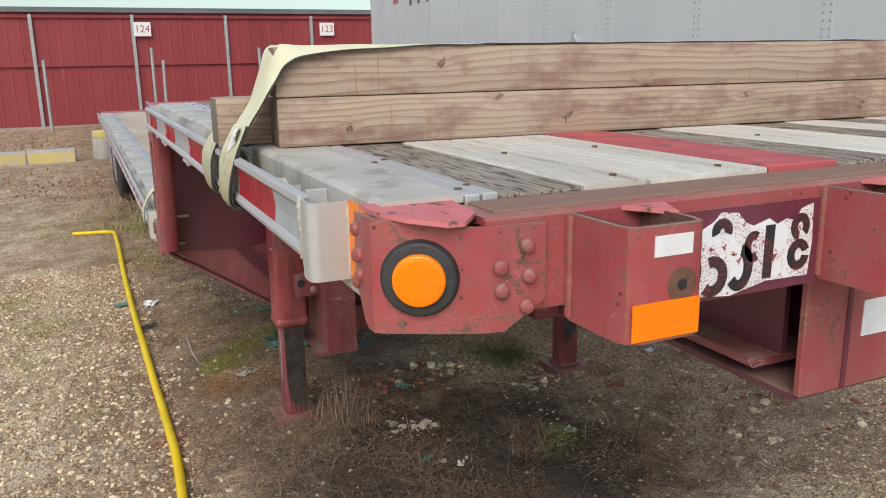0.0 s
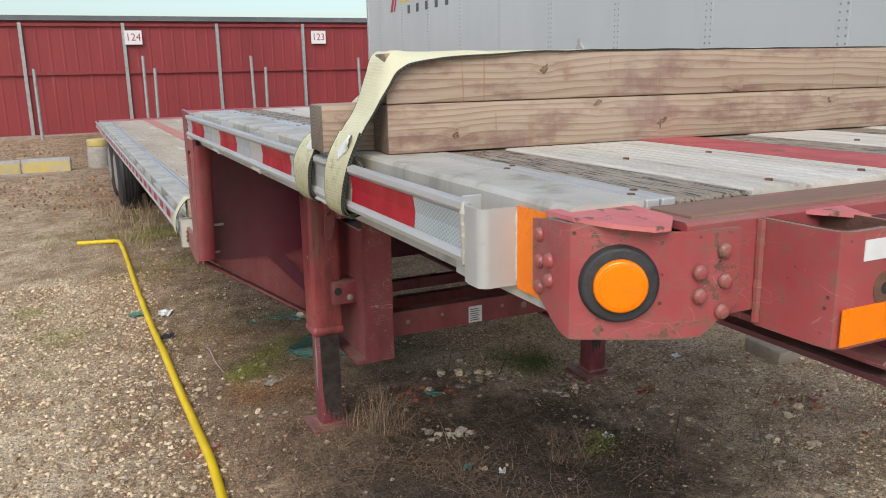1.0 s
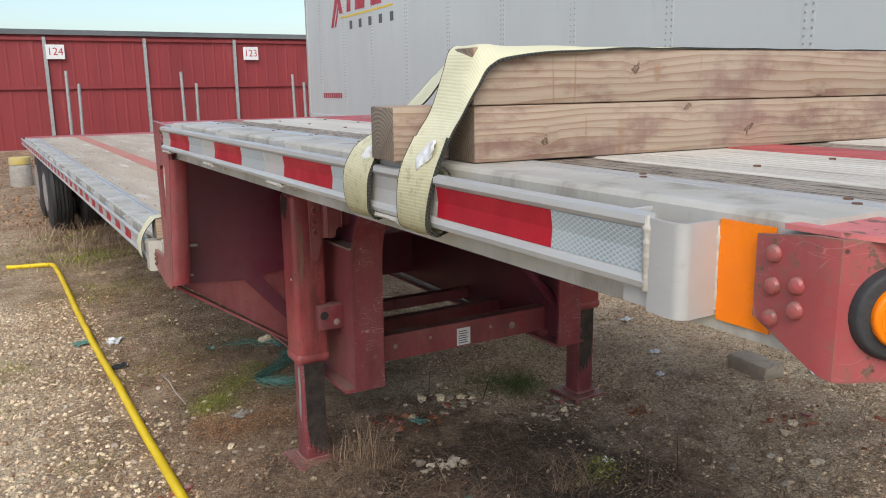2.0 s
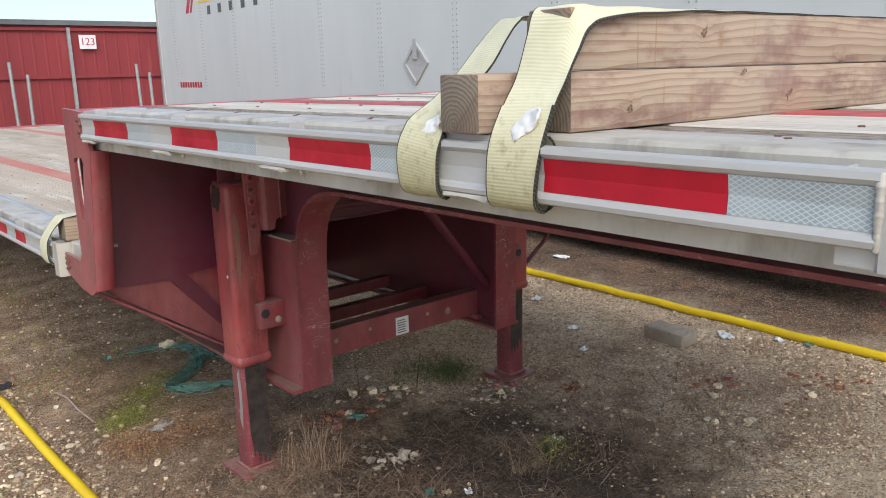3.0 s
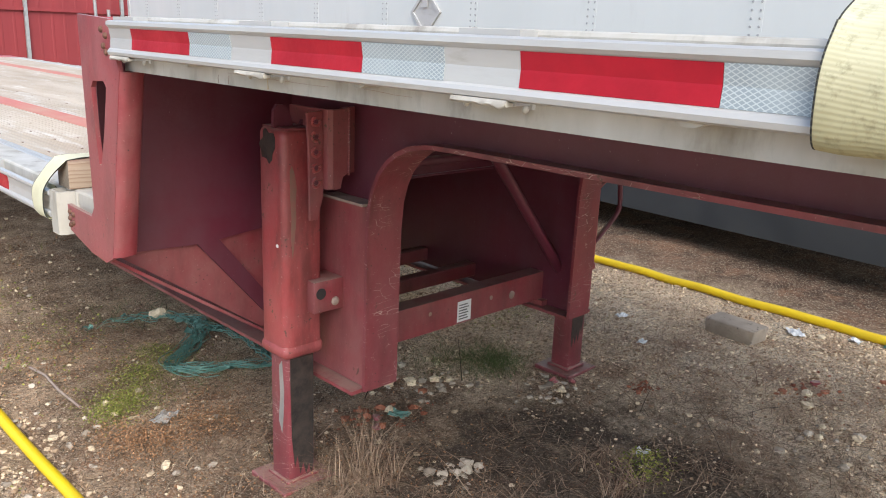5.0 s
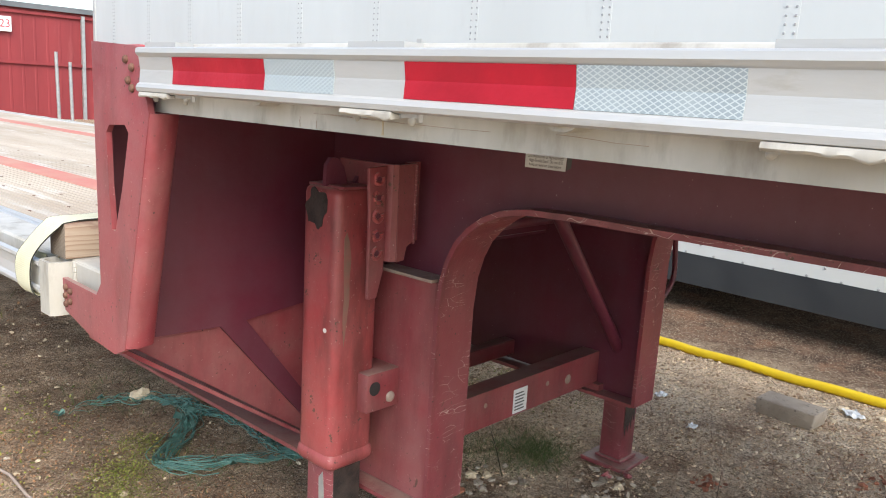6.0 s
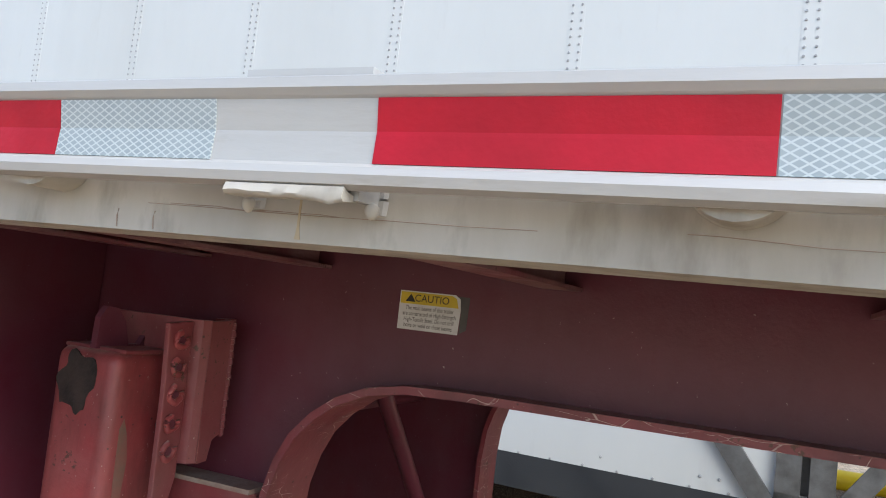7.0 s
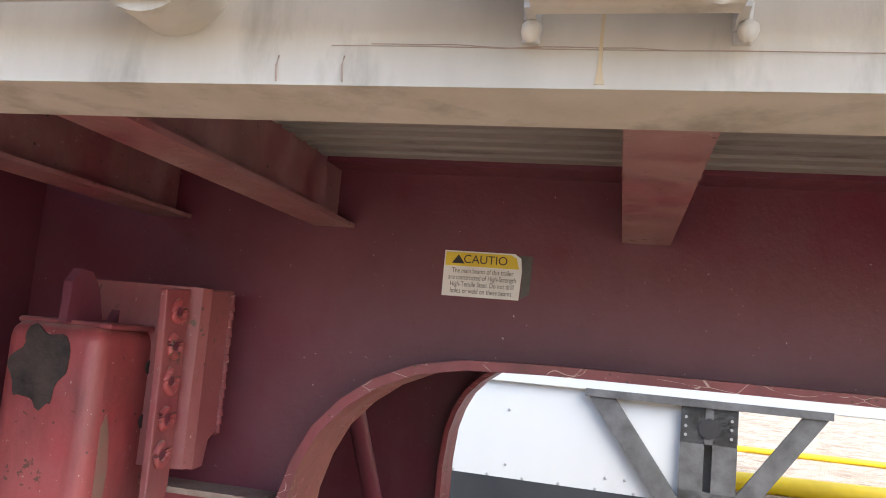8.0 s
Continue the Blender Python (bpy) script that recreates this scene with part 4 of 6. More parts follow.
part("coupler_label", box(bmesh.new(), 0.765, 0.8735, 1.29, 0.82, 0.875, 1.345), WHITE, trailer)
part("coupler_weld", cyl(bmesh.new(), (0.735, 0.874, 1.214), (0.735, 0.874, 1.397), 0.004, seg=8), RED, trailer)

# main beams with the arched flange
ARCH = [(0.95, 1.236), (2.4, 1.236), (2.99, 1.236), (3.09, 1.233), (3.156, 1.221), (3.207, 1.199), (3.247, 1.170), (3.281, 1.133), (3.304, 1.088), (3.320, 1.035), (3.329, 0.95), (3.334, 0.44)]
off = []
for i, (y, z) in enumerate(ARCH):
    y2, z2 = ARCH[min(i + 1, len(ARCH) - 1)]
    y1, z1 = ARCH[max(i - 1, 0)]
    l = math.hypot(y2 - y1, z2 - z1)
    off.append((y - (z2 - z1) / l * 0.013, z + (y2 - y1) / l * 0.013))
for sx in (0, 1):
    fix = (lambda q: mirror(q, 2.455)) if sx else (lambda q: q)
    inner_x = 0.80 if sx else 0.69
    outline = [(0.95, 1.512), (3.86, 1.512), (3.86, 0.99), (12.6, 0.99), (12.6, 0.72), (7.0, 0.62), (5.2, 0.46), (3.346, 0.445)] + [q for q in off[::-1]][1:]
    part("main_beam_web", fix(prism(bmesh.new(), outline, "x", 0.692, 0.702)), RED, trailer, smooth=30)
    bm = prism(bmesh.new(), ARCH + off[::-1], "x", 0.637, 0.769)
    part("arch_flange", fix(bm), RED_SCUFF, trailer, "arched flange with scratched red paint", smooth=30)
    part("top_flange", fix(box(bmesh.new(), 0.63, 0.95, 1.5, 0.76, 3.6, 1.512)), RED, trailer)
    part("beam_foot", fix(box(bmesh.new(), 0.60, 3.352, 0.433, 0.76, 5.2, 0.445)), RED_DUST, trailer)
    # boxed lower column with a ledge
    part("column_box", fix(box(bmesh.new(), 0.648, 3.349, 0.447, 0.691, 3.70, 1.03, 0.003, 1)), RED_DUST, trailer)
    part("column_ledge", fix(box(bmesh.new(), 0.632, 3.352, 1.03, 0.691, 3.55, 1.038)), WOOD_DIRT, trailer)
    # landing leg
    fix = (lambda q: mirror(q, 2.54)) if sx else (lambda q: q)
    leg = part("landing_leg", fix(box(bmesh.new(), 0.455, 3.497, 0.56, 0.597, 3.632, 1.25, 0.022, 4)), RED_LEG, trailer, "square telescopic landing leg with worn red paint", smooth=35)
    part("leg_collar", fix(box(bmesh.new(), 0.450, 3.492, 0.535, 0.602, 3.637, 0.585, 0.022, 3)), RED_LEG, leg, smooth=35)
    part("leg_cap", fix(box(bmesh.new(), 0.468, 3.494, 1.246, 0.604, 3.625, 1.2535, 0.003, 2)), RED_DUST, leg)
    part("worn_patch", fix(prism(bmesh.new(), [(3.572 + 0.040 * math.cos(t) * (1 + 0.5 * noise.noise((math.cos(t) * 1.7, math.sin(t) * 1.7, 4.3))), 1.196 + 0.046 * math.sin(t) * (1 + 0.5 * noise.noise((math.cos(t) * 2.1, math.sin(t) * 2.1, 9.4)))) for t in (2 * math.pi * i / 40 for i in range(40))], "x", 0.4538, 0.456)), DARK_STEEL, leg)
    part("chipped_spot", fix(cyl(bmesh.new(), (0.4536, 3.531, 0.9), (0.456, 3.531, 0.9), 0.006, seg=9)), WHITE, leg)
    part("grease_streak", fix(prism(bmesh.new(), [(0.4785, 1.13), (0.486, 1.145), (0.495, 1.12), (0.502, 1.08), (0.498, 1.03), (0.500, 0.98), (0.493, 0.92), (0.486, 0.86), (0.480, 0.93), (0.483, 0.99), (0.479, 1.05)], "y", 3.4962, 3.498)), STREAK, leg)
    for z in (1.13, 1.20):
        part("leg_hole", fix(cyl(bmesh.new(), (0.565, 3.4955, z), (0.565, 3.499, z), 0.010, seg=12)), INK, leg)
    low = 0.19 if sx else 0.10
    inner = part("inner_leg", fix(box(bmesh.new(), 0.474, 3.515, 0.03, 0.578, 3.614, 0.56, 0.012, 2)), RED_SCUFF, leg, smooth=35)
    part("greasy_face", fix(prism(bmesh.new(), [(0.484, 0.535), (0.570, 0.535), (0.571, 0.40), (0.570, low + 0.04), (0.561, low), (0.553, low + 0.05), (0.541, low + 0.012), (0.530, low + 0.06), (0.519, low + 0.02), (0.508, low + 0.09), (0.498, low + 0.05), (0.487, low + 0.16), (0.484, 0.45)], "y", 3.5132, 3.5155)), DARK_STEEL, inner)
    part("worn_edge", fix(prism(bmesh.new(), [(3.535, 0.42), (3.545, 0.52), (3.56, 0.50), (3.556, 0.40), (3.565, 0.31), (3.548, 0.27), (3.54, 0.33)], "x", 0.4722, 0.4745)), GALV, inner)
    gz = ground_z(2.54 - 0.52 if sx else 0.52, 3.56)
    part("leg_foot", fix(box(bmesh.new(), 0.425, 3.465, gz - 0.02, 0.63, 3.665, gz + (0.014 if sx else 0.003), 0.004, 1)), RED_DUST, leg)
    part("foot_weld", fix(box(bmesh.new(), 0.463, 3.504, gz + (0.013 if sx else 0.0), 0.589, 3.625, gz + (0.027 if sx else 0.012), 0.008, 2)), RED_DUST, leg)
    # bolted bracket between leg and beam
    bm = prism(bmesh.new(), [(0.505, 1.302), (0.560, 1.306), (0.563, 1.055), (0.553, 1.02), (0.543, 0.985), (0.515, 0.985), (0.512, 1.2)], "y", 3.448, 3.458, 0.002)
    bracket = part("leg_bracket", fix(bm), RED_DUST, trailer, "red bracket plate with weld blobs")
    for z in (1.275, 1.232, 1.188, 1.142, 1.098):
        bm = bmesh.new()
        tube(bm, [(0.536 + 0.0135 * math.cos(q) + 0.002 * noise.noise((z * 60, q, 0)), 3.4465, z + 0.0125 * math.sin(q) + 0.002 * noise.noise((z * 60, q, 5))) for q in (radians(100 + 20 * i) for i in range(15))], 0.0050, 8)
        for v in bm.verts:
            v.co += Vector((noise.noise(v.co * 90), 0.5 * noise.noise(v.co * 110), noise.noise(v.co * 90 + Vector((9, 0, 0))))) * 0.0028
        blob = part("weld_blob", fix(bm), RED_LEG, bracket, smooth=60)
        part("blob_pit", fix(cyl(bmesh.new(), (0.537, 3.4485, z - 0.001), (0.537, 3.4462, z - 0.001), 0.0085, 0.007, 12)), RED, blob)
    bm = prism(bmesh.new(), [(0.562, 3.452), (0.570, 3.436), (0.584, 3.430), (0.592, 3.434), (0.586, 3.440), (0.577, 3.446), (0.572, 3.462), (0.572, 3.62), (0.562, 3.62)], "z", 1.075, 1.309)
    part("bracket_fold", fix(bm), RED_DUST, bracket, smooth=40)
    bm = prism(bmesh.new(), [(0.584, 1.308), (0.640, 1.311), (0.640, 1.118), (0.622, 1.108), (0.614, 1.074), (0.588, 1.072)], "y", 3.431, 3.439, 0.002)
    part("bracket_channel", fix(bm), RED_DUST, bracket)
    bm = prism(bmesh.new(), [(0.640, 3.432), (0.648, 3.432), (0.648, 3.462), (0.692, 3.466), (0.692, 3.474), (0.640, 3.47)], "z", 1.112, 1.311)
    part("bracket_return", fix(bm), RED_DUST, bracket)
    for i in range(16):
        z = 1.115 + i * 0.012
        part("weld_bead", fix(cyl(bmesh.new(), (0.643, 3.431, z), (0.643, 3.431, z + 0.011), 0.004 + 0.001 * (i % 3), 0.0035, 7)), RED_SCUFF, bracket, smooth=50)
    part("bracket_top", fix(prism(bmesh.new(), [(0.527, 1.256), (0.515, 1.295), (0.497, 1.315), (0.475, 1.317), (0.462, 1.30), (0.46, 1.25), (0.60, 1.25), (0.60, 1.305), (0.58, 1.30), (0.553, 1.256)], "y", 3.55, 3.562)), RED, bracket)
    # small lug with a tube end
    bm = box(bmesh.new(), 0.538, 3.462, 0.682, 0.655, 3.56, 0.785, 0.006, 2)
    lug = part("leg_lug", fix(bm), RED_DUST, trailer, smooth=35)
    part("lug_hole", fix(cyl(bmesh.new(), (0.564, 3.4605, 0.745), (0.564, 3.464, 0.745), 0.018, seg=18)), INK, lug)
    part("lug_bolt", fix(dome(bmesh.new(), (0.618, 3.462, 0.712), (0, -1, 0), 0.014)), WOOD_DIRT, lug, smooth=30)
    fix = mirror if sx else (lambda q: q)
    # step plate: bent side cheek with a long slot
    cheek = [(3.778, 1.546), (3.58, 1.536), (3.535, 1.41), (3.655, 0.905), (3.70, 0.885), (3.80, 0.892), (3.955, 0.928), (3.965, 1.004), (3.785, 1.0), (3.762, 1.03)]
    slot = [(3.718, 1.362), (3.704, 1.378), (3.635, 1.382), (3.620, 1.366), (3.652, 1.25), (3.686, 1.158), (3.700, 1.160), (3.712, 1.25)]
    b2 = bmesh.new()
    for ring in (cheek, slot):
        vs = [b2.verts.new((0.014, y, z)) for y, z in ring]
        for i in range(len(vs)):
            b2.edges.new((vs[i], vs[(i + 1) % len(vs)]))
    bmesh.ops.triangle_fill(b2, use_beauty=True, edges=b2.edges[:])
    g = bmesh.ops.extrude_face_region(b2, geom=b2.faces[:])
    for v in g["geom"]:
        if isinstance(v, bmesh.types.BMVert):
            v.co.x += 0.012
    cheek_ob = part("step_cheek", fix(b2), RED_DUST, trailer, "bent red step cheek with a tapered slot")
    bm = bmesh.new()
    rings = []
    for dx, dy in ((0.014, 0.0), (0.016, -0.010), (0.024, -0.019), (0.038, -0.022), (0.075, -0.012), (0.085, 0.004), (0.075, 0.002), (0.038, -0.012), (0.026, -0.005)):
        rings.append([bm.verts.new((dx, y + dy, z)) for y, z in ((3.545, 1.41), (3.66, 0.91))])
    for g, h in zip(rings, rings[1:] + rings[:1]):
        bm.faces.new((g[0], g[1], h[1], h[0]))
    bm.faces.new([r[0] for r in rings])
    bm.faces.new([r[1] for r in rings][::-1])
    part("cheek_nose", fix(bm), RED_DUST, cheek_ob, smooth=50)
    for y, z in ((3.60, 1.495), (3.615, 1.47), (3.60, 1.455), (3.625, 1.51), (3.945, 0.985), (3.947, 0.965), (3.945, 0.945), (3.92, 0.98), (3.922, 0.955)):
        part("cheek_bolt", fix(dome(bmesh.new(), (0.014, y, z), (-1, 0, 0), 0.008)), RUST, cheek_ob, smooth=30)
    # bulkhead with a sloping lower edge
    top_z = 1.51
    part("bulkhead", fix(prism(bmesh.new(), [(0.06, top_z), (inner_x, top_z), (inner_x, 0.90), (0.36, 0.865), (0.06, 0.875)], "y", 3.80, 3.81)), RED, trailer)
    # lower panel in a brighter red, standing for the ground's reflection
    part("bulkhead_lower", fix(prism(bmesh.new(), [(0.06, 0.95), (0.36, 0.95), (inner_x, 0.95), (inner_x, 0.45), (0.06, 0.885)], "y", 3.815, 3.823)), RED_DUST, trailer)
    part("bulkhead_foot", fix(prism(bmesh.new(), [(0.05, 0.880), (inner_x, 0.446), (inner_x, 0.436), (0.05, 0.868)], "y", 3.765, 3.86)), RED_DUST, trailer)
    # diagonal band in the darker frame red
    part("bulkhead_brace", fix(prism(bmesh.new(), [(0.32, 0.885), (0.40, 0.885), (0.66, 0.56), (0.66, 0.49)], "y", 3.8015, 3.8135)), RED, trailer)
    # outriggers under the deck
    for y in (0.99, 1.53, 1.98, 2.43, 2.873, 3.31, 3.57):
        bm = box(bmesh.new(), 0.06, y - 0.031, 1.4175, inner_x, y + 0.031, 1.4235)
        box(bm, 0.06, y - 0.003, 1.4235, inner_x, y + 0.003, 1.512)
        part("outrigger", fix(bm), RED_WORN, trailer)

# caution sticker on the near beam
sticker = part("caution_sticker", prism(bmesh.new(), [(3.143, 1.394), (3.045, 1.394), (3.036, 1.388), (3.034, 1.37), (3.036, 1.331), (3.143, 1.331)], "x", 0.6908, 0.692), WHITE, trailer, "torn caution sticker")
part("sticker_header", prism(bmesh.new(), [(3.141, 1.392), (3.05, 1.392), (3.042, 1.388), (3.038, 1.373), (3.141, 1.373)], "x", 0.6903, 0.6908), CAUTION, sticker)
part("sticker_backing", prism(bmesh.new(), [(3.043, 1.392), (3.02, 1.392), (3.022, 1.34), (3.034, 1.333), (3.033, 1.37)], "x", 0.6914, 0.692), GREY_GEAR, sticker)
text("sticker_title", "CAUTIO", 0.0165, INK, facing_left(0.6900, 3.085, 1.3825), sticker)
for i, line in enumerate(("The main beams of this trailer", "are constructed of High-Strength", "High-Tensile Steel. Do not drill", "holes or weld on these beams.")):
    text("sticker_line", line, 0.0098, INK, facing_left(0.6905, 3.088, 1.3665 - 0.0093 * i), sticker, 0.72)
part("warning_triangle", prism(bmesh.new(), [(3.132, 1.3765), (3.114, 1.3765), (3.123, 1.389)], "x", 0.6898, 0.6903), INK, sticker)
for y in (1.185, 1.877, 2.466, 3.056):
    text("tape_print", "DOT-C2", 0.0052, INK, facing_left(0.0010, y, 1.483), trailer, 1.1)

part("rear_edge_plate", box(bmesh.new(), 0.03, 3.602, 1.532, WIDTH - 0.03, 3.797, 1.540, 0.002, 1), RED_TOP, trailer)
# rust that has run down the side beam
part("rust_run", prism(bmesh.new(), [(2.915, 1.465), (2.9175, 1.466), (2.918, 1.435), (2.9182, 1.424), (2.9195, 1.4145), (2.914, 1.4145), (2.9158, 1.424), (2.916, 1.44)], "x", 0.0464, 0.0472), RUN, trailer)
# braces between the columns
bm = prism(bmesh.new(), [(3.53, 0.468), (3.60, 0.468), (3.60, 0.476), (3.538, 0.476), (3.538, 0.577), (3.60, 0.577), (3.60, 0.585), (3.53, 0.585)], "x", 0.702, 1.778)
brace = part("cross_brace", bm, RED_DUST, trailer, "dusty red channel brace with a label")
part("brace_label", box(bmesh.new(), 1.242, 3.5285, 0.474, 1.315, 3.53, 0.556), WHITE, brace, "white printed label")
for i in range(6):
    part("label_bar", box(bmesh.new(), 1.25, 3.5275, 0.484 + i * 0.011, 1.30 - 0.006 * (i % 2), 3.5285, 0.488 + i * 0.011), GREY_GEAR, brace)
for x, z, r in ((0.80, 0.53, 0.011), (0.92, 0.53, 0.011), (1.10, 0.54, 0.008), (1.43, 0.535, 0.009), (1.555, 0.522, 0.017)):
    part("brace_hole", cyl(bmesh.new(), (x, 3.5288, z), (x, 3.532, z), r, seg=16), WOOD_DIRT, brace)
for y in (3.90, 4.22):
    part("rear_brace", box(bmesh.new(), 0.70, y + 0.02, 0.47, 1.78, y + 0.075, 0.53, 0.004, 1), RED_DUST, trailer)
part("void_plate", box(bmesh.new(), 0.702, 4.9, 0.50, 1.778, 4.91, 1.0), RED, trailer)
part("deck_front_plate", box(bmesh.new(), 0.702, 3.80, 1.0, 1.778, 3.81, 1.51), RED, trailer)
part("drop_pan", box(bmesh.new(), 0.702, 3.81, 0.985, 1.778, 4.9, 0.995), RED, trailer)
part("diagonal_brace", cyl(bmesh.new(), (1.27, 3.47, 1.19), (1.915, 3.46, 0.44), 0.022, seg=16), RED, trailer, smooth=40)
part("axle_shaft", cyl(bmesh.new(), (0.597, 3.565, 1.10), (1.943, 3.565, 1.10), 0.018, seg=14), RED, trailer, smooth=40)
part("brace_gusset", box(bmesh.new(), 1.72, 3.50, 0.44, 1.90, 3.62, 0.468), RED_DUST, trailer)
bm = bmesh.new()
tube(bm, smoothpath([(2.08, 3.53, 0.65), (2.10, 3.52, 0.668), (2.17, 3.52, 0.715), (2.24, 3.52, 0.765), (2.265, 3.52, 0.81), (2.258, 3.52, 0.88), (2.245, 3.52, 0.96)]), 0.011, 10)
part("crank_handle", bm, RED, trailer, "bent red crank handle", smooth=60)

# lower deck
for sx in (0, 1):
    fix = mirror if sx else (lambda q: q)
    dz = LOW - DECK_Z
    part("low_side_beam", fix(prism(bmesh.new(), lower(SIDE, dz), "y", 3.78, TAIL)), ALU_DIRTY, trailer)
    low_rail = part("low_rub_rail", fix(prism(bmesh.new(), lower(RAIL, dz), "y", 4.06, TAIL)), ALU, trailer)
    y = 4.62
    while y < TAIL - 0.1:
        part("red_tape", fix(prism(bmesh.new(), lower(TAPE, dz), "y", y - 0.15, y)), TAPE_RED, low_rail)
        part("silver_tape", fix(prism(bmesh.new(), lower(TAPE, dz), "y", y + 0.002, y + 0.15)), SILVER, low_rail)
        y += 0.305
    y = 4.72
    while y < TAIL - 0.2:
        bm = prism(bmesh.new(), [(0.016, y - 0.056), (0.016, y + 0.056), (0.047, y + 0.056), (0.047, y + 0.049), (0.022, y + 0.049), (0.022, y - 0.049), (0.047, y - 0.049), (0.047, y - 0.056)], "z", 0.934, 1.038)
        part("stake_pocket", fix(bm), ALU, trailer)
        y += 0.6
    bm = prism(bmesh.new(), [(0.047, 3.985), (0.004, 3.988), (-0.006, 3.996), (-0.006, 4.05), (0.004, 4.06), (0.047, 4.07), (0.047, 4.06), (0.006, 4.052), (0.003, 4.045), (0.003, 4.0), (0.047, 3.993)], "z", 0.905, 1.035)
    for i in range(11):
        cyl(bm, (0.045, 3.968, 0.91 + i * 0.0115), (0.045, 3.968, 0.92 + i * 0.0115), 0.006, 0.005, 7)
    part("low_corner_pocket", fix(bm), ALU_DIRTY, trailer, smooth=40)
for a, b, kind in edges:
    part("deck_board" if kind != "red" else "red_deck_strip", *deck_board(a, b, "deck" if kind == "wood" else kind, 3.83, TAIL - 0.42, LOW, False), trailer)
part("tail_plate", box(bmesh.new(), 0.05, TAIL - 0.42, LOW - 0.03, WIDTH - 0.05, TAIL, LOW + 0.002), RED_TOP, trailer)
part("tail_channel", box(bmesh.new(), 0.02, TAIL, LOW - 0.16, WIDTH - 0.02, TAIL + 0.06, LOW), RED, trailer)
for x in (0.23, 0.365, 0.46, 0.95):
    for i in range(24):
        shared("deck_bolt", bolt_me, trailer, pose(x, 4.15 + i * 0.3 + (0.03 if x > 0.3 else 0), LOW))


def wheel(x, y):
    prof = [(0.0, 0.30), (0.012, 0.40), (0.03, 0.455), (0.055, 0.472)]
    for i in range(4):
        c = 0.055 + 0.04 * (i + 0.5)
        prof += [(c - 0.006, 0.475), (c - 0.005, 0.462), (c + 0.005, 0.462), (c + 0.006, 0.475)]
    prof += [(0.215, 0.472), (0.24, 0.455), (0.258, 0.40), (0.27, 0.30)]
    bm = bmesh.new()
    seg = 40
    rings = [[bm.verts.new((px, r * math.cos(t), r * math.sin(t))) for t in (2 * math.pi * j / seg for j in range(seg))] for px, r in prof]
    for g, h in zip(rings, rings[1:]):
        for j in range(seg):
            bm.faces.new((g[j], g[(j + 1) % seg], h[(j + 1) % seg], h[j]))
    bm.faces.new(rings[0])
    bm.faces.new(rings[-1][::-1])
    w = part("wheel", bm, BLACK, trailer, "black truck tyre on a pale steel rim", smooth=35)
    w.location = (x, y, 0.475 + ground_z(x, y) - 0.006)
    r = part("rim", cyl(bmesh.new(), (0.012, 0, 0), (-0.012, 0, 0), 0.27, 0.2, 28), GALV, w, smooth=40)


for y in (11.1, 12.35):
    for x in (0.10, 0.43, 1.89, 2.22):
        wheel(x, y)
    part("axle", cyl(bmesh.new(), (0.3, y, 0.46), (WIDTH - 0.3, y, 0.46), 0.06, seg=16), DARK_STEEL, trailer, smooth=40)


# ---- timbers and straps ----
def timber(x0, y0, z0, length, turn, label, roll=0.0, section=0.089):
    bm = box(bmesh.new(), 0, 0, 0, length, section, section, 0.0035, 2)
    for f in bm.faces:
        if abs(f.normal.x) > 0.9:
            f.material_index = 1
    ob = link("timber", bm, (LUMBER, LUMBER_END), 35)
    ob.matrix_world = pose(x0, y0, z0, roll, 0, turn)
    return tagged(ob, label, "lumber", "timbers strapped to the deck")


timber(0.080, 1.568, DECK_Z + 0.001, 2.4, -4, "squared softwood timber with reddish stains, lying on the deck")
timber(-0.012, 1.668, DECK_Z + 0.001, 2.4, -1.5, "squared softwood timber with grey end grain, overhanging the deck edge")
timber(0.080, 1.570, DECK_Z + 0.0915, 2.4, -4.2, "squared pale softwood timber stacked on the lower timbers", 0.4)
timber(0.19, 1.672, DECK_Z + 0.0915, 2.2, -2.0, "squared softwood timber at the back of the stack")
timber(0.03, 3.985, LOW + 0.001, 2.4, 0, "squared softwood timber lying across the lower deck")


def webbing_band(bm, near, far, th=0.0026, crease=None):
    """A band between two edge lines, slightly rippled; crease: points a fifth of the way across, where the band folds over an edge."""
    uvl = bm.loops.layers.uv.verify()
    crease = crease or {}
    fold = smoothpath([crease.get(i, Vector(p).lerp(Vector(q), 0.2)) for i, (p, q) in enumerate(zip(near, far))], 8)
    near, far = smoothpath(near, 8), smoothpath(far, 8)
    ss = (0, 0.02, 0.2, 0.5, 0.75, 0.98, 1)
    run, rows = 0.0, []
    for i, (p, q, c) in enumerate(zip(near, far, fold)):
        if i:
            run += ((p + q) / 2 - (near[i - 1] + far[i - 1]) / 2).length
        h, g = min(i + 1, len(near) - 1), max(i - 1, 0)
        nrm = (near[h] + far[h] - near[g] - far[g]).cross(q - p).normalized()
        rows.append((run, [bm.verts.new((p.lerp(c, s_ / 0.2) if s_ < 0.2 else c.lerp(q, (s_ - 0.2) / 0.8)) + nrm * (side * th / 2 + 0.0011 * math.sin(9 * s_ + 40 * run))) for side in (-1, 1) for s_ in ss]))
    quads = [(j, j + 1) for j in range(6)] + [(j + 1, j) for j in range(7, 13)] + [(7, 0), (6, 13)]
    for (r0, g), (r1, h) in zip(rows, rows[1:]):
        for a, b in quads:
            f = bm.faces.new((g[a], g[b], h[b], h[a]))
            for lp, (q, rr) in zip(f.loops, ((a, r0), (b, r0), (b, r1), (a, r1))):
                lp[uvl].uv = (ss[q % 7], rr)
    return bm


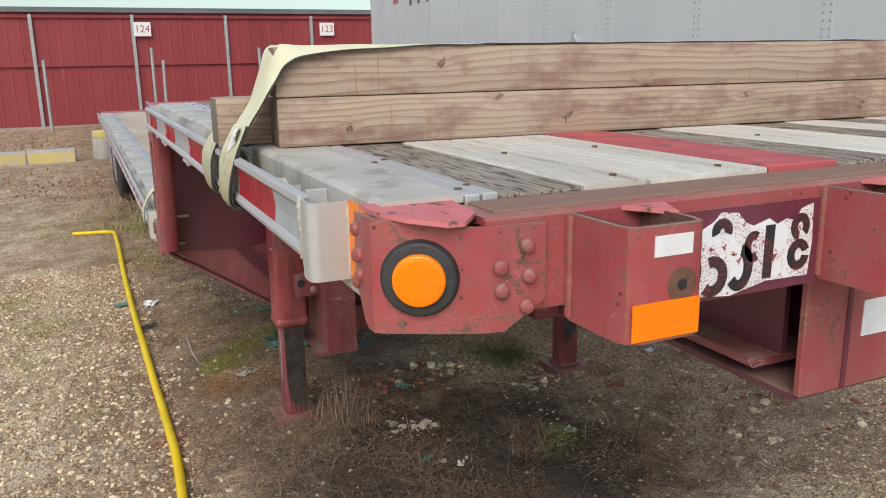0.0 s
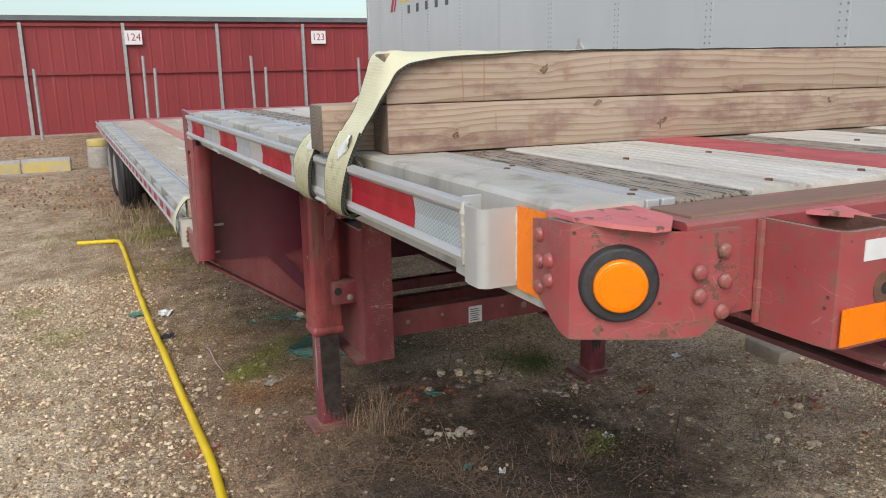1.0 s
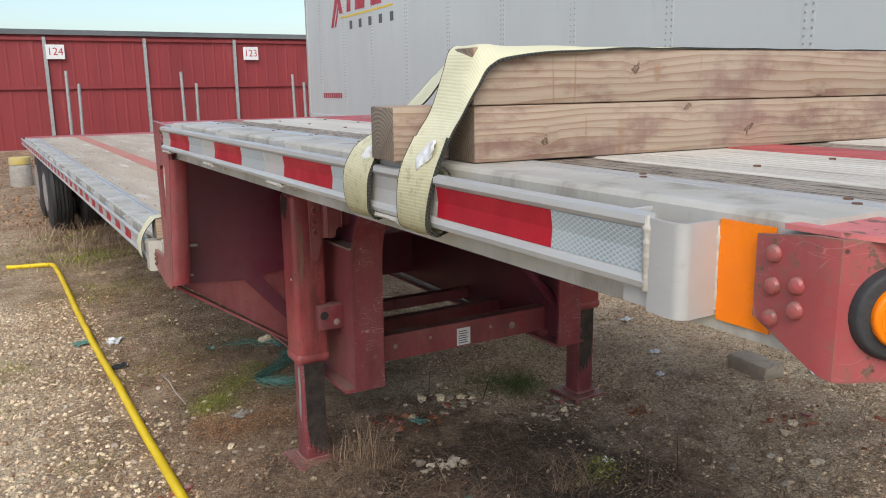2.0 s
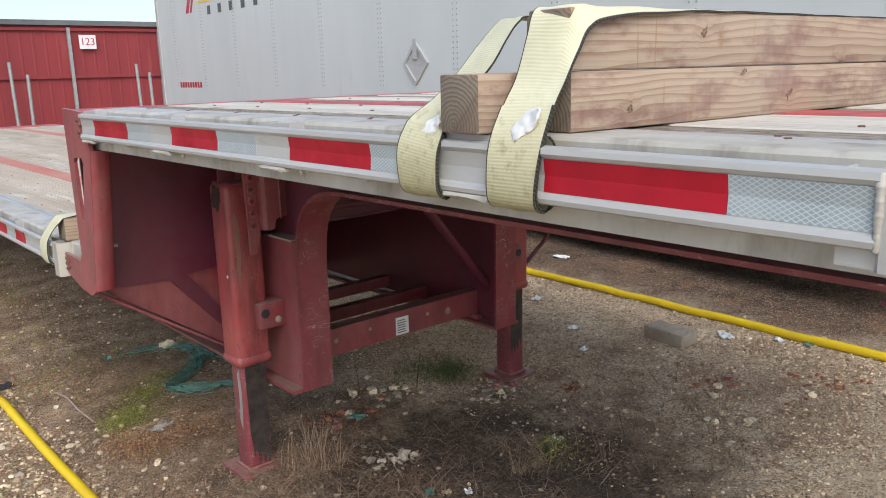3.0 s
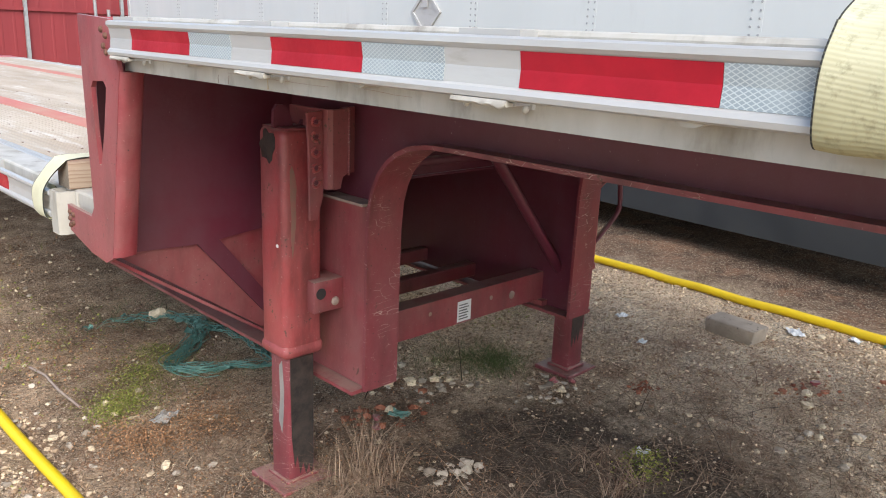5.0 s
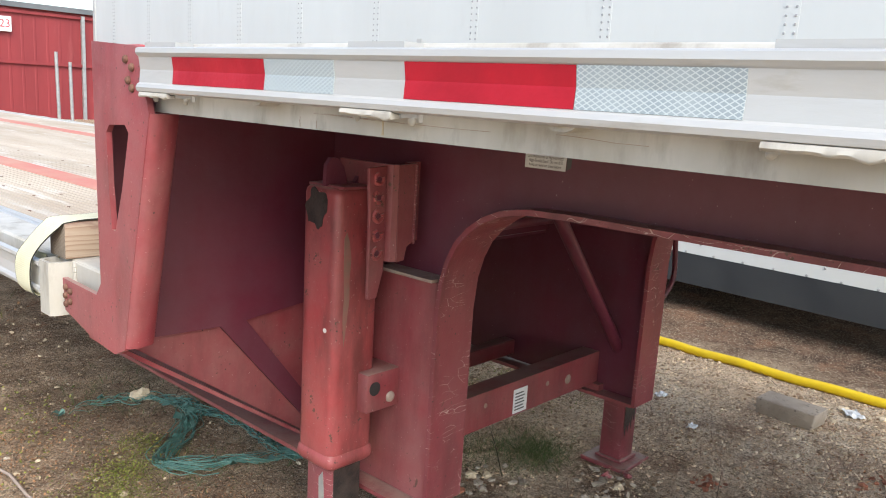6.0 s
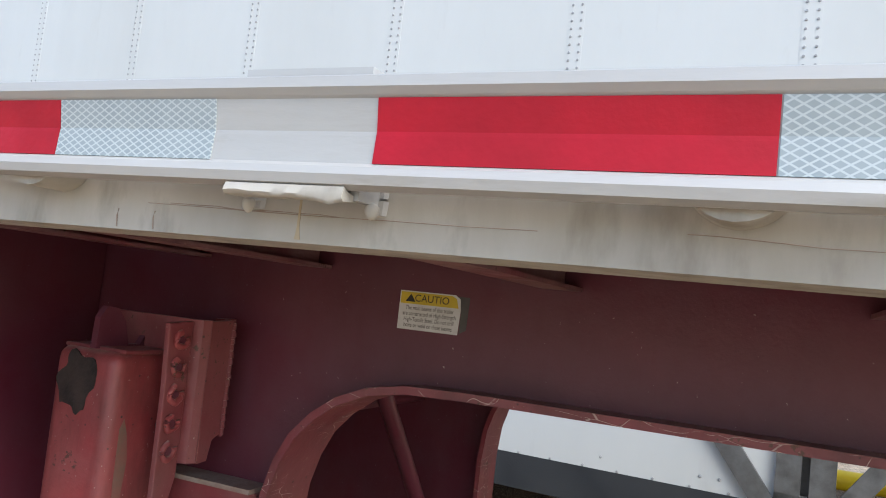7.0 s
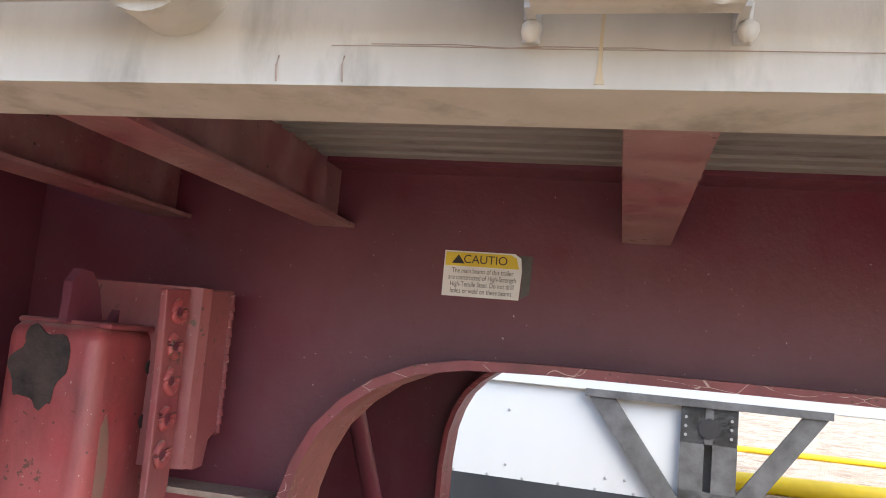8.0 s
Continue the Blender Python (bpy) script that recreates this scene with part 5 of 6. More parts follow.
def strap(near, far, label, mat=WEB, sleeve=0, crease=None):
    """A cargo strap; sleeve: how many of the last points carry a second, sewn-on layer outside the first."""
    ob = link("strap", webbing_band(bmesh.new(), near, far, crease=crease), mat, 75)
    if sleeve:
        out = []
        for line in (near, far):
            pts = [Vector(p) for p in line[-sleeve:-3]]
            out.append([p + Vector((-0.0042, 0, -0.002 if p.z < 1.46 else 0)) for p in pts])
        part("sewn_sleeve", webbing_band(bmesh.new(), *out, 0.0032), mat, ob, "soiled second layer of webbing", smooth=75)
    return tagged(ob, label, "strap", "cargo straps")


ZT = DECK_Z + 0.0915 + 0.0905


def hooked(y):
    """The end of a strap, round the rail and up behind it."""
    return [(0.006, y, 1.439), (0.026, y, 1.45), (0.030, y, 1.49), (0.024, y, 1.53), (0.012, y, 1.545)]


sa = strap([(2.615, 1.395, 1.455), (2.60, 1.395, 1.56), (2.475, 1.40, ZT - 0.012), (2.38, 1.41, ZT), (1.6, 1.465, ZT), (0.9, 1.512, ZT), (0.40, 1.541, ZT - 0.001), (0.165, 1.549, 1.710), (0.103, 1.55, 1.694), (0.076, 1.55, 1.66), (0.050, 1.55, 1.622), (0.025, 1.55, 1.588), (0.003, 1.55, 1.540), (-0.010, 1.55, 1.49), (-0.013, 1.55, 1.452)] + hooked(1.55),
           [(2.615, 1.49, 1.455), (2.60, 1.49, 1.56), (2.475, 1.495, ZT - 0.012), (2.38, 1.505, ZT), (1.6, 1.56, ZT), (0.9, 1.607, ZT), (0.30, 1.640, ZT), (0.13, 1.645, ZT), (0.088, 1.646, ZT - 0.001), (0.070, 1.646, 1.684), (0.045, 1.646, 1.626), (0.019, 1.646, 1.586), (-0.006, 1.646, 1.536), (-0.015, 1.646, 1.49), (-0.013, 1.646, 1.452)] + hooked(1.646),
           "pale yellow webbing strap pulled over timbers and round the rail", WEB, 9,
           {6: (0.37, 1.549, ZT), 7: (0.150, 1.563, ZT), 8: (0.094, 1.568, ZT - 0.001), 9: (0.073, 1.570, 1.680)})
sb = strap([(2.615, 1.575, 1.455), (2.60, 1.575, 1.56), (2.475, 1.58, ZT - 0.012), (2.38, 1.585, ZT), (1.5, 1.62, ZT), (0.6, 1.685, ZT), (0.30, 1.74, ZT), (0.20, 1.757, ZT), (0.177, 1.76, 1.716), (0.143, 1.76, 1.685), (0.105, 1.76, 1.642), (0.050, 1.76, 1.594), (0.004, 1.76, 1.545), (-0.011, 1.76, 1.512), (-0.013, 1.76, 1.476), (-0.010, 1.76, 1.452)] + hooked(1.76),
           [(2.615, 1.67, 1.455), (2.60, 1.67, 1.56), (2.475, 1.675, ZT - 0.012), (2.38, 1.68, ZT), (1.5, 1.716, ZT), (0.6, 1.782, ZT), (0.34, 1.836, ZT), (0.245, 1.853, ZT), (0.222, 1.857, 1.722), (0.172, 1.858, 1.681), (0.128, 1.858, 1.638), (0.062, 1.858, 1.592), (0.010, 1.858, 1.560), (-0.010, 1.858, 1.525), (-0.015, 1.858, 1.49), (-0.010, 1.858, 1.453)] + hooked(1.858),
           "pale yellow webbing strap hooked round the rail behind the timber end", WEB, 9)
low_line = [(2.615, LOW - 0.09), (2.60, LOW + 0.02), (2.46, LOW + 0.085), (2.3, LOW + 0.092), (1.0, LOW + 0.092), (0.2, LOW + 0.093), (0.05, LOW + 0.092), (0.018, LOW + 0.075), (-0.012, LOW + 0.01), (-0.02, LOW - 0.03), (-0.016, LOW - 0.085), (0.006, LOW - 0.10), (0.03, LOW - 0.05), (0.02, LOW)]
low_y = [4.03] * 7 + [4.04, 4.10] + [4.115] * 5
strap([(x, y - 0.045, z) for (x, z), y in zip(low_line, low_y)], [(x, y + 0.045, z) for (x, z), y in zip(low_line, low_y)], "pale yellow webbing strap over the timber on the lower deck", WEB_CLEAN)


def fleece(owner, x, y, z, w, h, seed):
    """A torn tuft of white fleece: swollen in the middle, ragged at the rim, its upper corner pulled out."""
    bm = bmesh.new()
    n, g = 12, []
    for i in range(n + 1):
        row = []
        for j in range(n + 1):
            s_, u = 2 * i / n - 1, 2 * j / n - 1
            r = math.hypot(s_, u)
            a = math.atan2(u, s_)
            rim = 1 + 0.25 * noise.noise((math.cos(a) * 1.6 + seed, math.sin(a) * 1.6, 0.3))
            dx, dz = (s_, u) if r < 1 else (s_ / r, u / r)
            swell = max(0.0, 1 - min(1, r)) ** 0.6
            pull = max(0.0, dz * 0.6 - dx * 0.6)
            puff = 0.007 * swell + 0.020 * pull ** 2 + 0.0035 * noise.noise((s_ * 3 + seed, u * 3, 2))
            yy = y + w * 0.5 * rim * dx - 0.012 * dz
            zz = z + h * 0.5 * rim * dz
            row.append(bm.verts.new((x + 0.55 * (zz - z) - puff, yy, zz)))
        g.append(row)
    for i in range(n):
        for j in range(n):
            bm.faces.new((g[i][j], g[i + 1][j], g[i + 1][j + 1], g[i][j + 1]))
    e_ = bmesh.ops.extrude_face_region(bm, geom=bm.faces[:])
    for v in e_["geom"]:
        if isinstance(v, bmesh.types.BMVert):
            v.co.x += 0.004
    part("frayed_patch", bm, WHITE, owner, "frayed white fleece", smooth=80)


fleece(sa, 0.004, 1.585, 1.562, 0.046, 0.044, 1.0)
fleece(sb, 0.004, 1.792, 1.552, 0.040, 0.034, 4.0)

# ---- van trailer ----
VX, VTURN = 3.8, -5.0
van = thing("van_trailer", "white box van trailer with riveted panel seams and a side skirt", "trailer")
van.matrix_world = Matrix.Translation((VX, 0, 0)) @ Matrix.Rotation(radians(VTURN), 4, "Z")
V0, V1 = -0.8, 15.38
body = part("van_body", box(bmesh.new(), 0.0, V0, 1.16, 2.59, V1, 4.1, 0.01, 2), VANW, van)
part("bottom_rail", box(bmesh.new(), -0.012, V0, 1.075, 0.05, V1, 1.175, 0.004, 1), VANW, van)
part("top_rail", box(bmesh.new(), -0.012, V0, 4.0, 0.04, V1, 4.11, 0.004, 1), ALU, van)
part("corner_post", box(bmesh.new(), -0.012, V1 - 0.09, 1.10, 0.03, V1 + 0.012, 4.11, 0.008, 2), ALU, van)
SEAMS = [2.57 + 1.325 * i for i in range(-2, 10)]
bm = bmesh.new()
cyl(bm, (0.0, 0, 0), (-0.006, 0, 0), 0.0095, 0.006, 6)
rv = link("tmp_rivet", bm, RIVET).data
bpy.data.objects.remove(bpy.data.objects["tmp_rivet"])
for u in SEAMS:
    part("seam_strip", box(bmesh.new(), -0.0015, u - 0.05, 1.18, 0.0, u + 0.05, 3.99), VANW, van)
bm = bmesh.new()
for u in SEAMS:
    for s_ in (-0.03, 0.03):
        z = 1.3
        while z < 3.95:
            if z > 1.5:
                cyl(bm, (-0.001, u + s_, z), (-0.007, u + s_, z), 0.0092, 0.007, 6)
            z += 0.05
tagged(part("seam_rivets", bm, RIVET, van), kind="stuff")
part("side_skirt", box(bmesh.new(), 0.015, 2.58, 0.545, 0.03, 10.5, 1.075), VANW, van, "white side skirt")
# unseen far-side skirt, added to hold light off the ground below
part("far_skirt", box(bmesh.new(), 2.56, 2.58, 0.345, 2.575, 10.5, 1.16), VANW, van)
part("skirt_flap", box(bmesh.new(), 0.013, 2.58, 0.345, 0.021, 10.5, 0.548), SKIRT_BLACK, van, "black rubber skirt flap")
for u, z in [(2.8 + i * 0.2, 0.556) for i in range(38)] + [(u, z) for u in (2.85, 2.95, 3.5, 4.3, 5.2) for z in (0.62, 0.92)]:
    shared("skirt_screw", rv, van, Matrix.Translation((0.015, u, z)))
# landing gear: cut-out side frame and leg
gear = part("gear_frame", box(bmesh.new(), -0.03, 1.86, 1.045, 0.012, 3.08, 1.085), GREY_GEAR, van, "grey steel landing gear frame")
for name, poly in (("gear_strut", [(3.06, 1.045), (2.92, 1.045), (2.56, 0.55), (2.62, 0.45)]), ("gear_strut", [(1.88, 1.045), (2.0, 1.045), (2.3, 0.62), (2.3, 0.45)]),
                   ("gear_leg", [(2.30, 1.045), (2.30, 0.5), (2.42, 0.5), (2.42, 1.045)]), ("gear_leg", [(2.46, 1.045), (2.46, 0.5), (2.58, 0.5), (2.58, 1.045)]),
                   ("gear_plate", [(2.30, 1.045), (2.58, 1.045), (2.58, 0.86), (2.30, 0.86)]), ("gear_plate", [(2.3, 0.62), (2.58, 0.62), (2.58, 0.5), (2.3, 0.5)])):
    part(name, prism(bmesh.new(), poly, "x", -0.02, 0.008), GREY_GEAR, gear)
part("gear_motor", cyl(bmesh.new(), (-0.024, 2.44, 0.94), (0.10, 2.44, 0.94), 0.055, seg=8), INK, gear)
part("gear_leg", box(bmesh.new(), 0.04, 2.36, 0.50, 0.16, 2.5, 1.05, 0.01, 2), GREY_GEAR, gear)
part("gear_foot", box(bmesh.new(), -0.0, 2.30, 0.475, 0.20, 2.56, 0.50, 0.005, 1), GREY_GEAR, gear)
for i in range(3):
    for y in (2.33, 2.555):
        part("gear_bolt", cyl(bmesh.new(), (-0.026, y, 0.9 + 0.045 * i), (-0.02, y, 0.9 + 0.045 * i), 0.008, seg=8), GALV, gear)
for u in (11.2, 12.5):
    for x in (0.06, 1.95):
        w = part("van_wheel", cyl(bmesh.new(), (x, u, 0.66), (x + 0.58, u, 0.66), 0.5, seg=36, bevel=0.04), BLACK, van, smooth=35)
# side lettering as plain shapes
part("logo_mark", prism(bmesh.new(), [(13.83, 2.66), (13.70, 2.66), (13.18, 3.5), (13.36, 3.5)], "x", -0.004, -0.002), LOGO_RED, van)
part("logo_mark", prism(bmesh.new(), [(13.64, 2.66), (13.56, 2.66), (13.05, 3.5), (13.14, 3.5)], "x", -0.004, -0.002), LOGO_RED, van)
part("logo_mark", prism(bmesh.new(), [(13.35, 2.86), (13.18, 2.86), (13.5, 3.46), (13.66, 3.46)], "x", -0.0042, -0.0022), LOGO_RED, van)
for u, w in ((12.86, 0.17), (12.33, 0.42), (11.62, 0.42)):
    part("logo_letter_bar", prism(bmesh.new(), [(u + w / 2 + 0.04, 2.86), (u - w / 2 + 0.02, 2.86), (u - w / 2 - 0.03, 3.46), (u + w / 2 - 0.03, 3.46)], "x", -0.004, -0.002), LOGO_RED, van)
part("logo_line", prism(bmesh.new(), [(13.3, 2.775), (10.98, 2.785), (10.98, 2.815), (13.32, 2.805)], "x", -0.004, -0.002), LOGO_YELLOW, van)
for i in range(5):
    u = 12.86 - i * 0.44
    part("letter_bar", box(bmesh.new(), -0.004, u - 0.13, 2.58, -0.002, u, 2.71), GREY_GEAR, van)
for i in range(9):
    part("address_bar", box(bmesh.new(), -0.004, 14.42 - i * 0.12 - 0.085, 1.47, -0.002, 14.42 - i * 0.12, 1.56), LOGO_RED, van)
# empty placard holder
ph = part("placard_holder", prism(bmesh.new(), [(7.42, 1.72), (7.2, 1.94), (6.98, 1.72), (7.2, 1.50)], "x", -0.008, -0.002), ALU, van, "empty diamond placard holder")
for poly in ([(7.42, 1.72), (7.2, 1.94), (7.2, 1.90), (7.38, 1.72)], [(6.98, 1.72), (7.2, 1.50), (7.2, 1.54), (7.02, 1.72)], [(7.02, 1.72), (7.2, 1.90), (7.2, 1.94), (6.98, 1.72)], [(7.38, 1.72), (7.2, 1.54), (7.2, 1.50), (7.42, 1.72)]):
    part("placard_edge", prism(bmesh.new(), poly, "x", -0.022, -0.008), ALU, ph)
part("placard_clip", prism(bmesh.new(), [(7.24, 1.76), (7.16, 1.76), (7.17, 1.96), (7.23, 1.96)], "x", -0.026, -0.022), ALU, ph)

# ---- fence ----
FY = 26.0
wall = tagged(new("fence_wall"), "dark red sheet metal yard fence on grey posts", "fence", kind="structure")
POSTS = [-1.22 + 2.685 * i for i in range(-6, 15)]
for a, b in zip(POSTS, POSTS[1:]):
    bm = bmesh.new()
    out = []
    n = 8
    for i in range(n + 1):
        x = a + (b - a) * i / n
        out += [(x, FY), (x + 0.02, FY - 0.006), (x + 0.06, FY - 0.006), (x + 0.08, FY)] if i < n else [(b - 0.002, FY)]
    out += [(b - 0.002, FY + 0.02), (a, FY + 0.02)]
    prism(bm, out, "z", -0.7, 3.2)
    part("sheet_panel", bm, FENCE, wall)
for x in POSTS:
    part("fence_post", box(bmesh.new(), x - 0.045, FY - 0.11, -0.7, x + 0.045, FY - 0.02, 3.14), GALV, wall)
part("fence_rail", box(bmesh.new(), POSTS[0], FY - 0.075, 1.70, POSTS[-1], FY - 0.021, 1.79), FENCE, wall)
part("fence_rail", box(bmesh.new(), POSTS[0], FY - 0.075, 3.05, POSTS[-1], FY - 0.021, 3.13), FENCE, wall)
part("fence_cap", box(bmesh.new(), POSTS[0], FY - 0.14, 3.2, POSTS[-1], FY + 0.4, 3.34), ROOF, wall)
part("fence_kerb", box(bmesh.new(), POSTS[0], FY - 0.24, -0.4, POSTS[-1], FY - 0.12, 0.03), WOOD_DIRT, wall)
for x, body_ in ((1.725, "124"), (7.34, "123")):
    sg = tagged(link("stall_sign", box(bmesh.new(), x - 0.24, FY - 0.125, 2.53, x + 0.24, FY - 0.111, 2.93, 0.003, 1), WHITE), "small white stall number sign fixed to the fence", "sign", "stall signs")
    text("sign_print", body_, 0.30, LOGO_RED, facing_front(x, FY - 0.127, 2.73), sg, 0.95)
for x, y, top in ((-0.97, 24.6, 1.86), (1.80, 24.6, 2.17), (2.07, 24.6, 1.83), (4.87, 24.6, 2.14), (5.24, 24.6, 1.81), (8.25, 24.6, 2.05), (8.6, 24.6, 1.8), (11.2, 24.6, 2.0)):
    ob = link("stall_pole", cyl(bmesh.new(), (0, 0, 0), (0, 0, top - ground_z(x, y) + 0.03), 0.045, seg=14), GALV, 40)
    ob.matrix_world = pose(x, y, ground_z(x, y) - 0.02, 0, random.uniform(-1.5, 1.5), 0)
    tagged(ob, "grey steel pole standing before the fence", "pole", "poles")

# ---- parking stops and bollard ----
def parking_stop(x, y, turn, length):
    e = thing("parking_stop", "worn white and yellow concrete parking stop on the dirt", "parking stop", "parking stops")
    e.matrix_world = pose(x, y, ground_z(x, y) - 0.01, 0, 0, turn)
    prof = [(-0.16, 0), (0.16, 0), (0.13, 0.2), (0.07, 0.27), (-0.07, 0.27), (-0.13, 0.2)]
    part("stop_body", prism(bmesh.new(), prof, "x", -length / 2, length / 2, 0.01), CONC, e)
    part("painted_band", prism(bmesh.new(), [(-0.166, 0.02), (-0.158, 0.02), (-0.128, 0.205), (-0.136, 0.21)], "x", -length / 2 + 0.02, length / 2 - 0.02), YPAINT, e)


parking_stop(-1.65, 16.6, 4, 0.85)
parking_stop(-0.78, 16.4, -3, 0.8)
parking_stop(-2.6, 16.7, 2, 0.9)
plank = tagged(link("plank", box(bmesh.new(), -3.0, 16.0, ground_z(-1.5, 16) , -0.55, 16.14, ground_z(-1.5, 16) + 0.05, 0.006, 1), WOOD_DIRT), "grey weathered plank lying on the dirt", "plank")
bol = thing("bollard", "grey concrete drum with a yellow painted top", "bollard", at=(0.1, 16.5, ground_z(0.1, 16.5)))
part("drum", cyl(bmesh.new(), (0, 0, -0.02), (0, 0, 0.38), 0.19, 0.18, 28, 0.01), CONC, bol, smooth=40)
part("painted_top", cyl(bmesh.new(), (0, 0, 0.38), (0, 0, 0.52), 0.182, 0.175, 28, 0.02), YPAINT, bol, smooth=40)


# ---- hoses ----
def hose(pts, r, label):
    bm = tube(bmesh.new(), [(p.x, p.y, ground_z(p.x, p.y) + r * 0.95) for p in smoothpath([(x, y, 0) for x, y in pts], 14)], r, 14)
    tagged(link("hose", bm, YELLOW, 60), label, "hose", "yellow hoses")


hose([(-0.44, 9.07), (-0.25, 8.97), (-0.085, 8.885), (-0.055, 8.82), (-0.047, 8.6), (-0.045, 8.0), (-0.055, 7.0), (-0.055, 6.2), (-0.048, 5.4), (-0.036, 4.5), (-0.026, 3.9), (-0.035, 3.25), (-0.12, 2.2), (-0.25, 1.0), (-0.35, -2)], 0.021, "yellow hose lying along the gravel edge")
hose([(3.75, 8), (3.58, 6), (3.49, 4.9), (3.47, 4.3), (3.435, 3.6), (3.43, 3.0), (3.405, 2.46), (3.45, 1.0), (3.6, -1), (3.8, -4)], 0.0245, "yellow hose lying between the two trailers")
hose([(10.6, 2.2), (10.54, 0.9), (10.5, 0.1), (10.45, -1)], 0.04, "yellow hose lying far across the yard")
bm = cyl(bmesh.new(), (7.15, 2.6, ground_z(7.1, 1.9) + 0.075), (7.4, -2.5, ground_z(7.4, -2) + 0.075), 0.085, seg=20)
tagged(link("pipe", bm, YELLOW, 40), "thick yellow pipe lying on the ground beyond the van trailer", "pipe")

# ---- small things on the ground ----
bm = box(bmesh.new(), -0.14, -0.07, 0, 0.14, 0.07, 0.082, 0.009, 2)
for v in bm.verts:
    v.co += Vector((noise.noise(v.co * 25), noise.noise(v.co * 25 + Vector((5, 0, 0))), noise.noise(v.co * 25 + Vector((0, 5, 0))))) * 0.006
    v.co.x *= 1 - 0.9 * (0.08 - v.co.z)
ob = link("concrete_block", bm, BLOCK, 50)
ob.matrix_world = pose(2.955, 3.205, ground_z(2.955, 3.2) - 0.004, 0, 0, 84)
tagged(ob, "grey concrete paving block lying on the gravel", "block")


def rock(x, y, r, label, mat=STONES, flat=0.6):
    bm = bmesh.new()
    bmesh.ops.create_icosphere(bm, subdivisions=2, radius=1)
    sd_ = Vector((x * 7, y * 5, 1))
    for v in bm.verts:
        k_ = 0.85 + 0.7 * noise.noise(v.co * 1.1 + sd_) + 0.25 * noise.noise(v.co * 3.1 + sd_)
        v.co = Vector((v.co.x * r * k_, v.co.y * r * 0.8 * k_, v.co.z * r * flat * k_))
    ob = link("rock", bm, mat)
    ob.matrix_world = pose(x, y, ground_z(x, y) + r * flat * 0.45, 0, 0, (x * 977) % 360)
    tagged(ob, label, "rock", "loose rocks")


for x, y, r in ((2.45, 2.63, 0.035), (2.56, 2.68, 0.03), (2.21, 2.49, 0.026), (2.3, 2.38, 0.022), (0.92, 5.40, 0.055), (1.48, 3.87, 0.028), (1.38, 3.93, 0.035), (1.30, 3.98, 0.03), (1.52, 3.83, 0.024), (1.13, 3.78, 0.028), (1.8, 3.42, 0.024), (0.28, 4.0, 0.024), (3.25, 3.06, 0.024), (1.0, 2.92, 0.018)):
    rock(x, y, r, "pale angular stone lying on the dirt")
for x, y in ((0.02, 3.72), (1.05, 3.76), (1.0, 3.7), (2.7, 2.7), (1.85, 3.5), (1.9, 3.44)):
    rock(x, y, 0.024, "broken piece of red brick on the dirt", RED_DUST)


def litter(x, y, size, mat, label, turn=0):
    bm = bmesh.new()
    n = 6
    vs = [[bm.verts.new(((i / n - 0.5) * size, (j / n - 0.5) * size * 0.7, 0.006 + 0.018 * (0.5 + noise.noise((i * 0.6 + x * 9, j * 0.6 + y * 9, 0))))) for j in range(n + 1)] for i in range(n + 1)]
    for i in range(n):
        for j in range(n):
            bm.faces.new((vs[i][j], vs[i + 1][j], vs[i + 1][j + 1], vs[i][j + 1]))
    g = bmesh.ops.extrude_face_region(bm, geom=bm.faces[:])
    for v in g["geom"]:
        if isinstance(v, bmesh.types.BMVert):
            v.co.z += 0.002
    ob = link("litter", bm, mat)
    ob.matrix_world = pose(x, y, ground_z(x, y) - 0.004, 0, 0, turn)
    tagged(ob, label, "litter", "litter")


for i, (x, y, s_) in enumerate(((2.51, 3.47, 0.05), (3.2, 3.0, 0.1), (3.33, 2.75, 0.06), (1.62, 2.9, 0.05), (2.75, 3.75, 0.06), (3.05, 4.3, 0.08), (1.05, 2.86, 0.04), (4.0, 4.9, 0.12))):
    litter(x, y, s_, WHITE, "scrap of white paper on the dirt", 40 * i)
litter(-0.10, 6.15, 0.14, TEAL, "scrap of pale teal plastic on the gravel", 20)
litter(0.07, 6.05, 0.13, WHITE, "crumpled scrap of pale plastic on the gravel", 70)
litter(0.02, 5.5, 0.10, SKIRT_BLACK, "scrap of dark plastic on the gravel", 10)
litter(0.94, 2.96, 0.05, TEAL, "scrap of green plastic on the dirt", 50)
litter(1.13, 3.72, 0.08, TEAL, "scrap of green plastic on the dirt", 110)
litter(0.43, 4.32, 0.1, CONC, "scrap of grey plastic on the dirt", 30)
litter(3.36, 2.6, 0.05, TEAL, "scrap of green plastic on the dirt", 75)

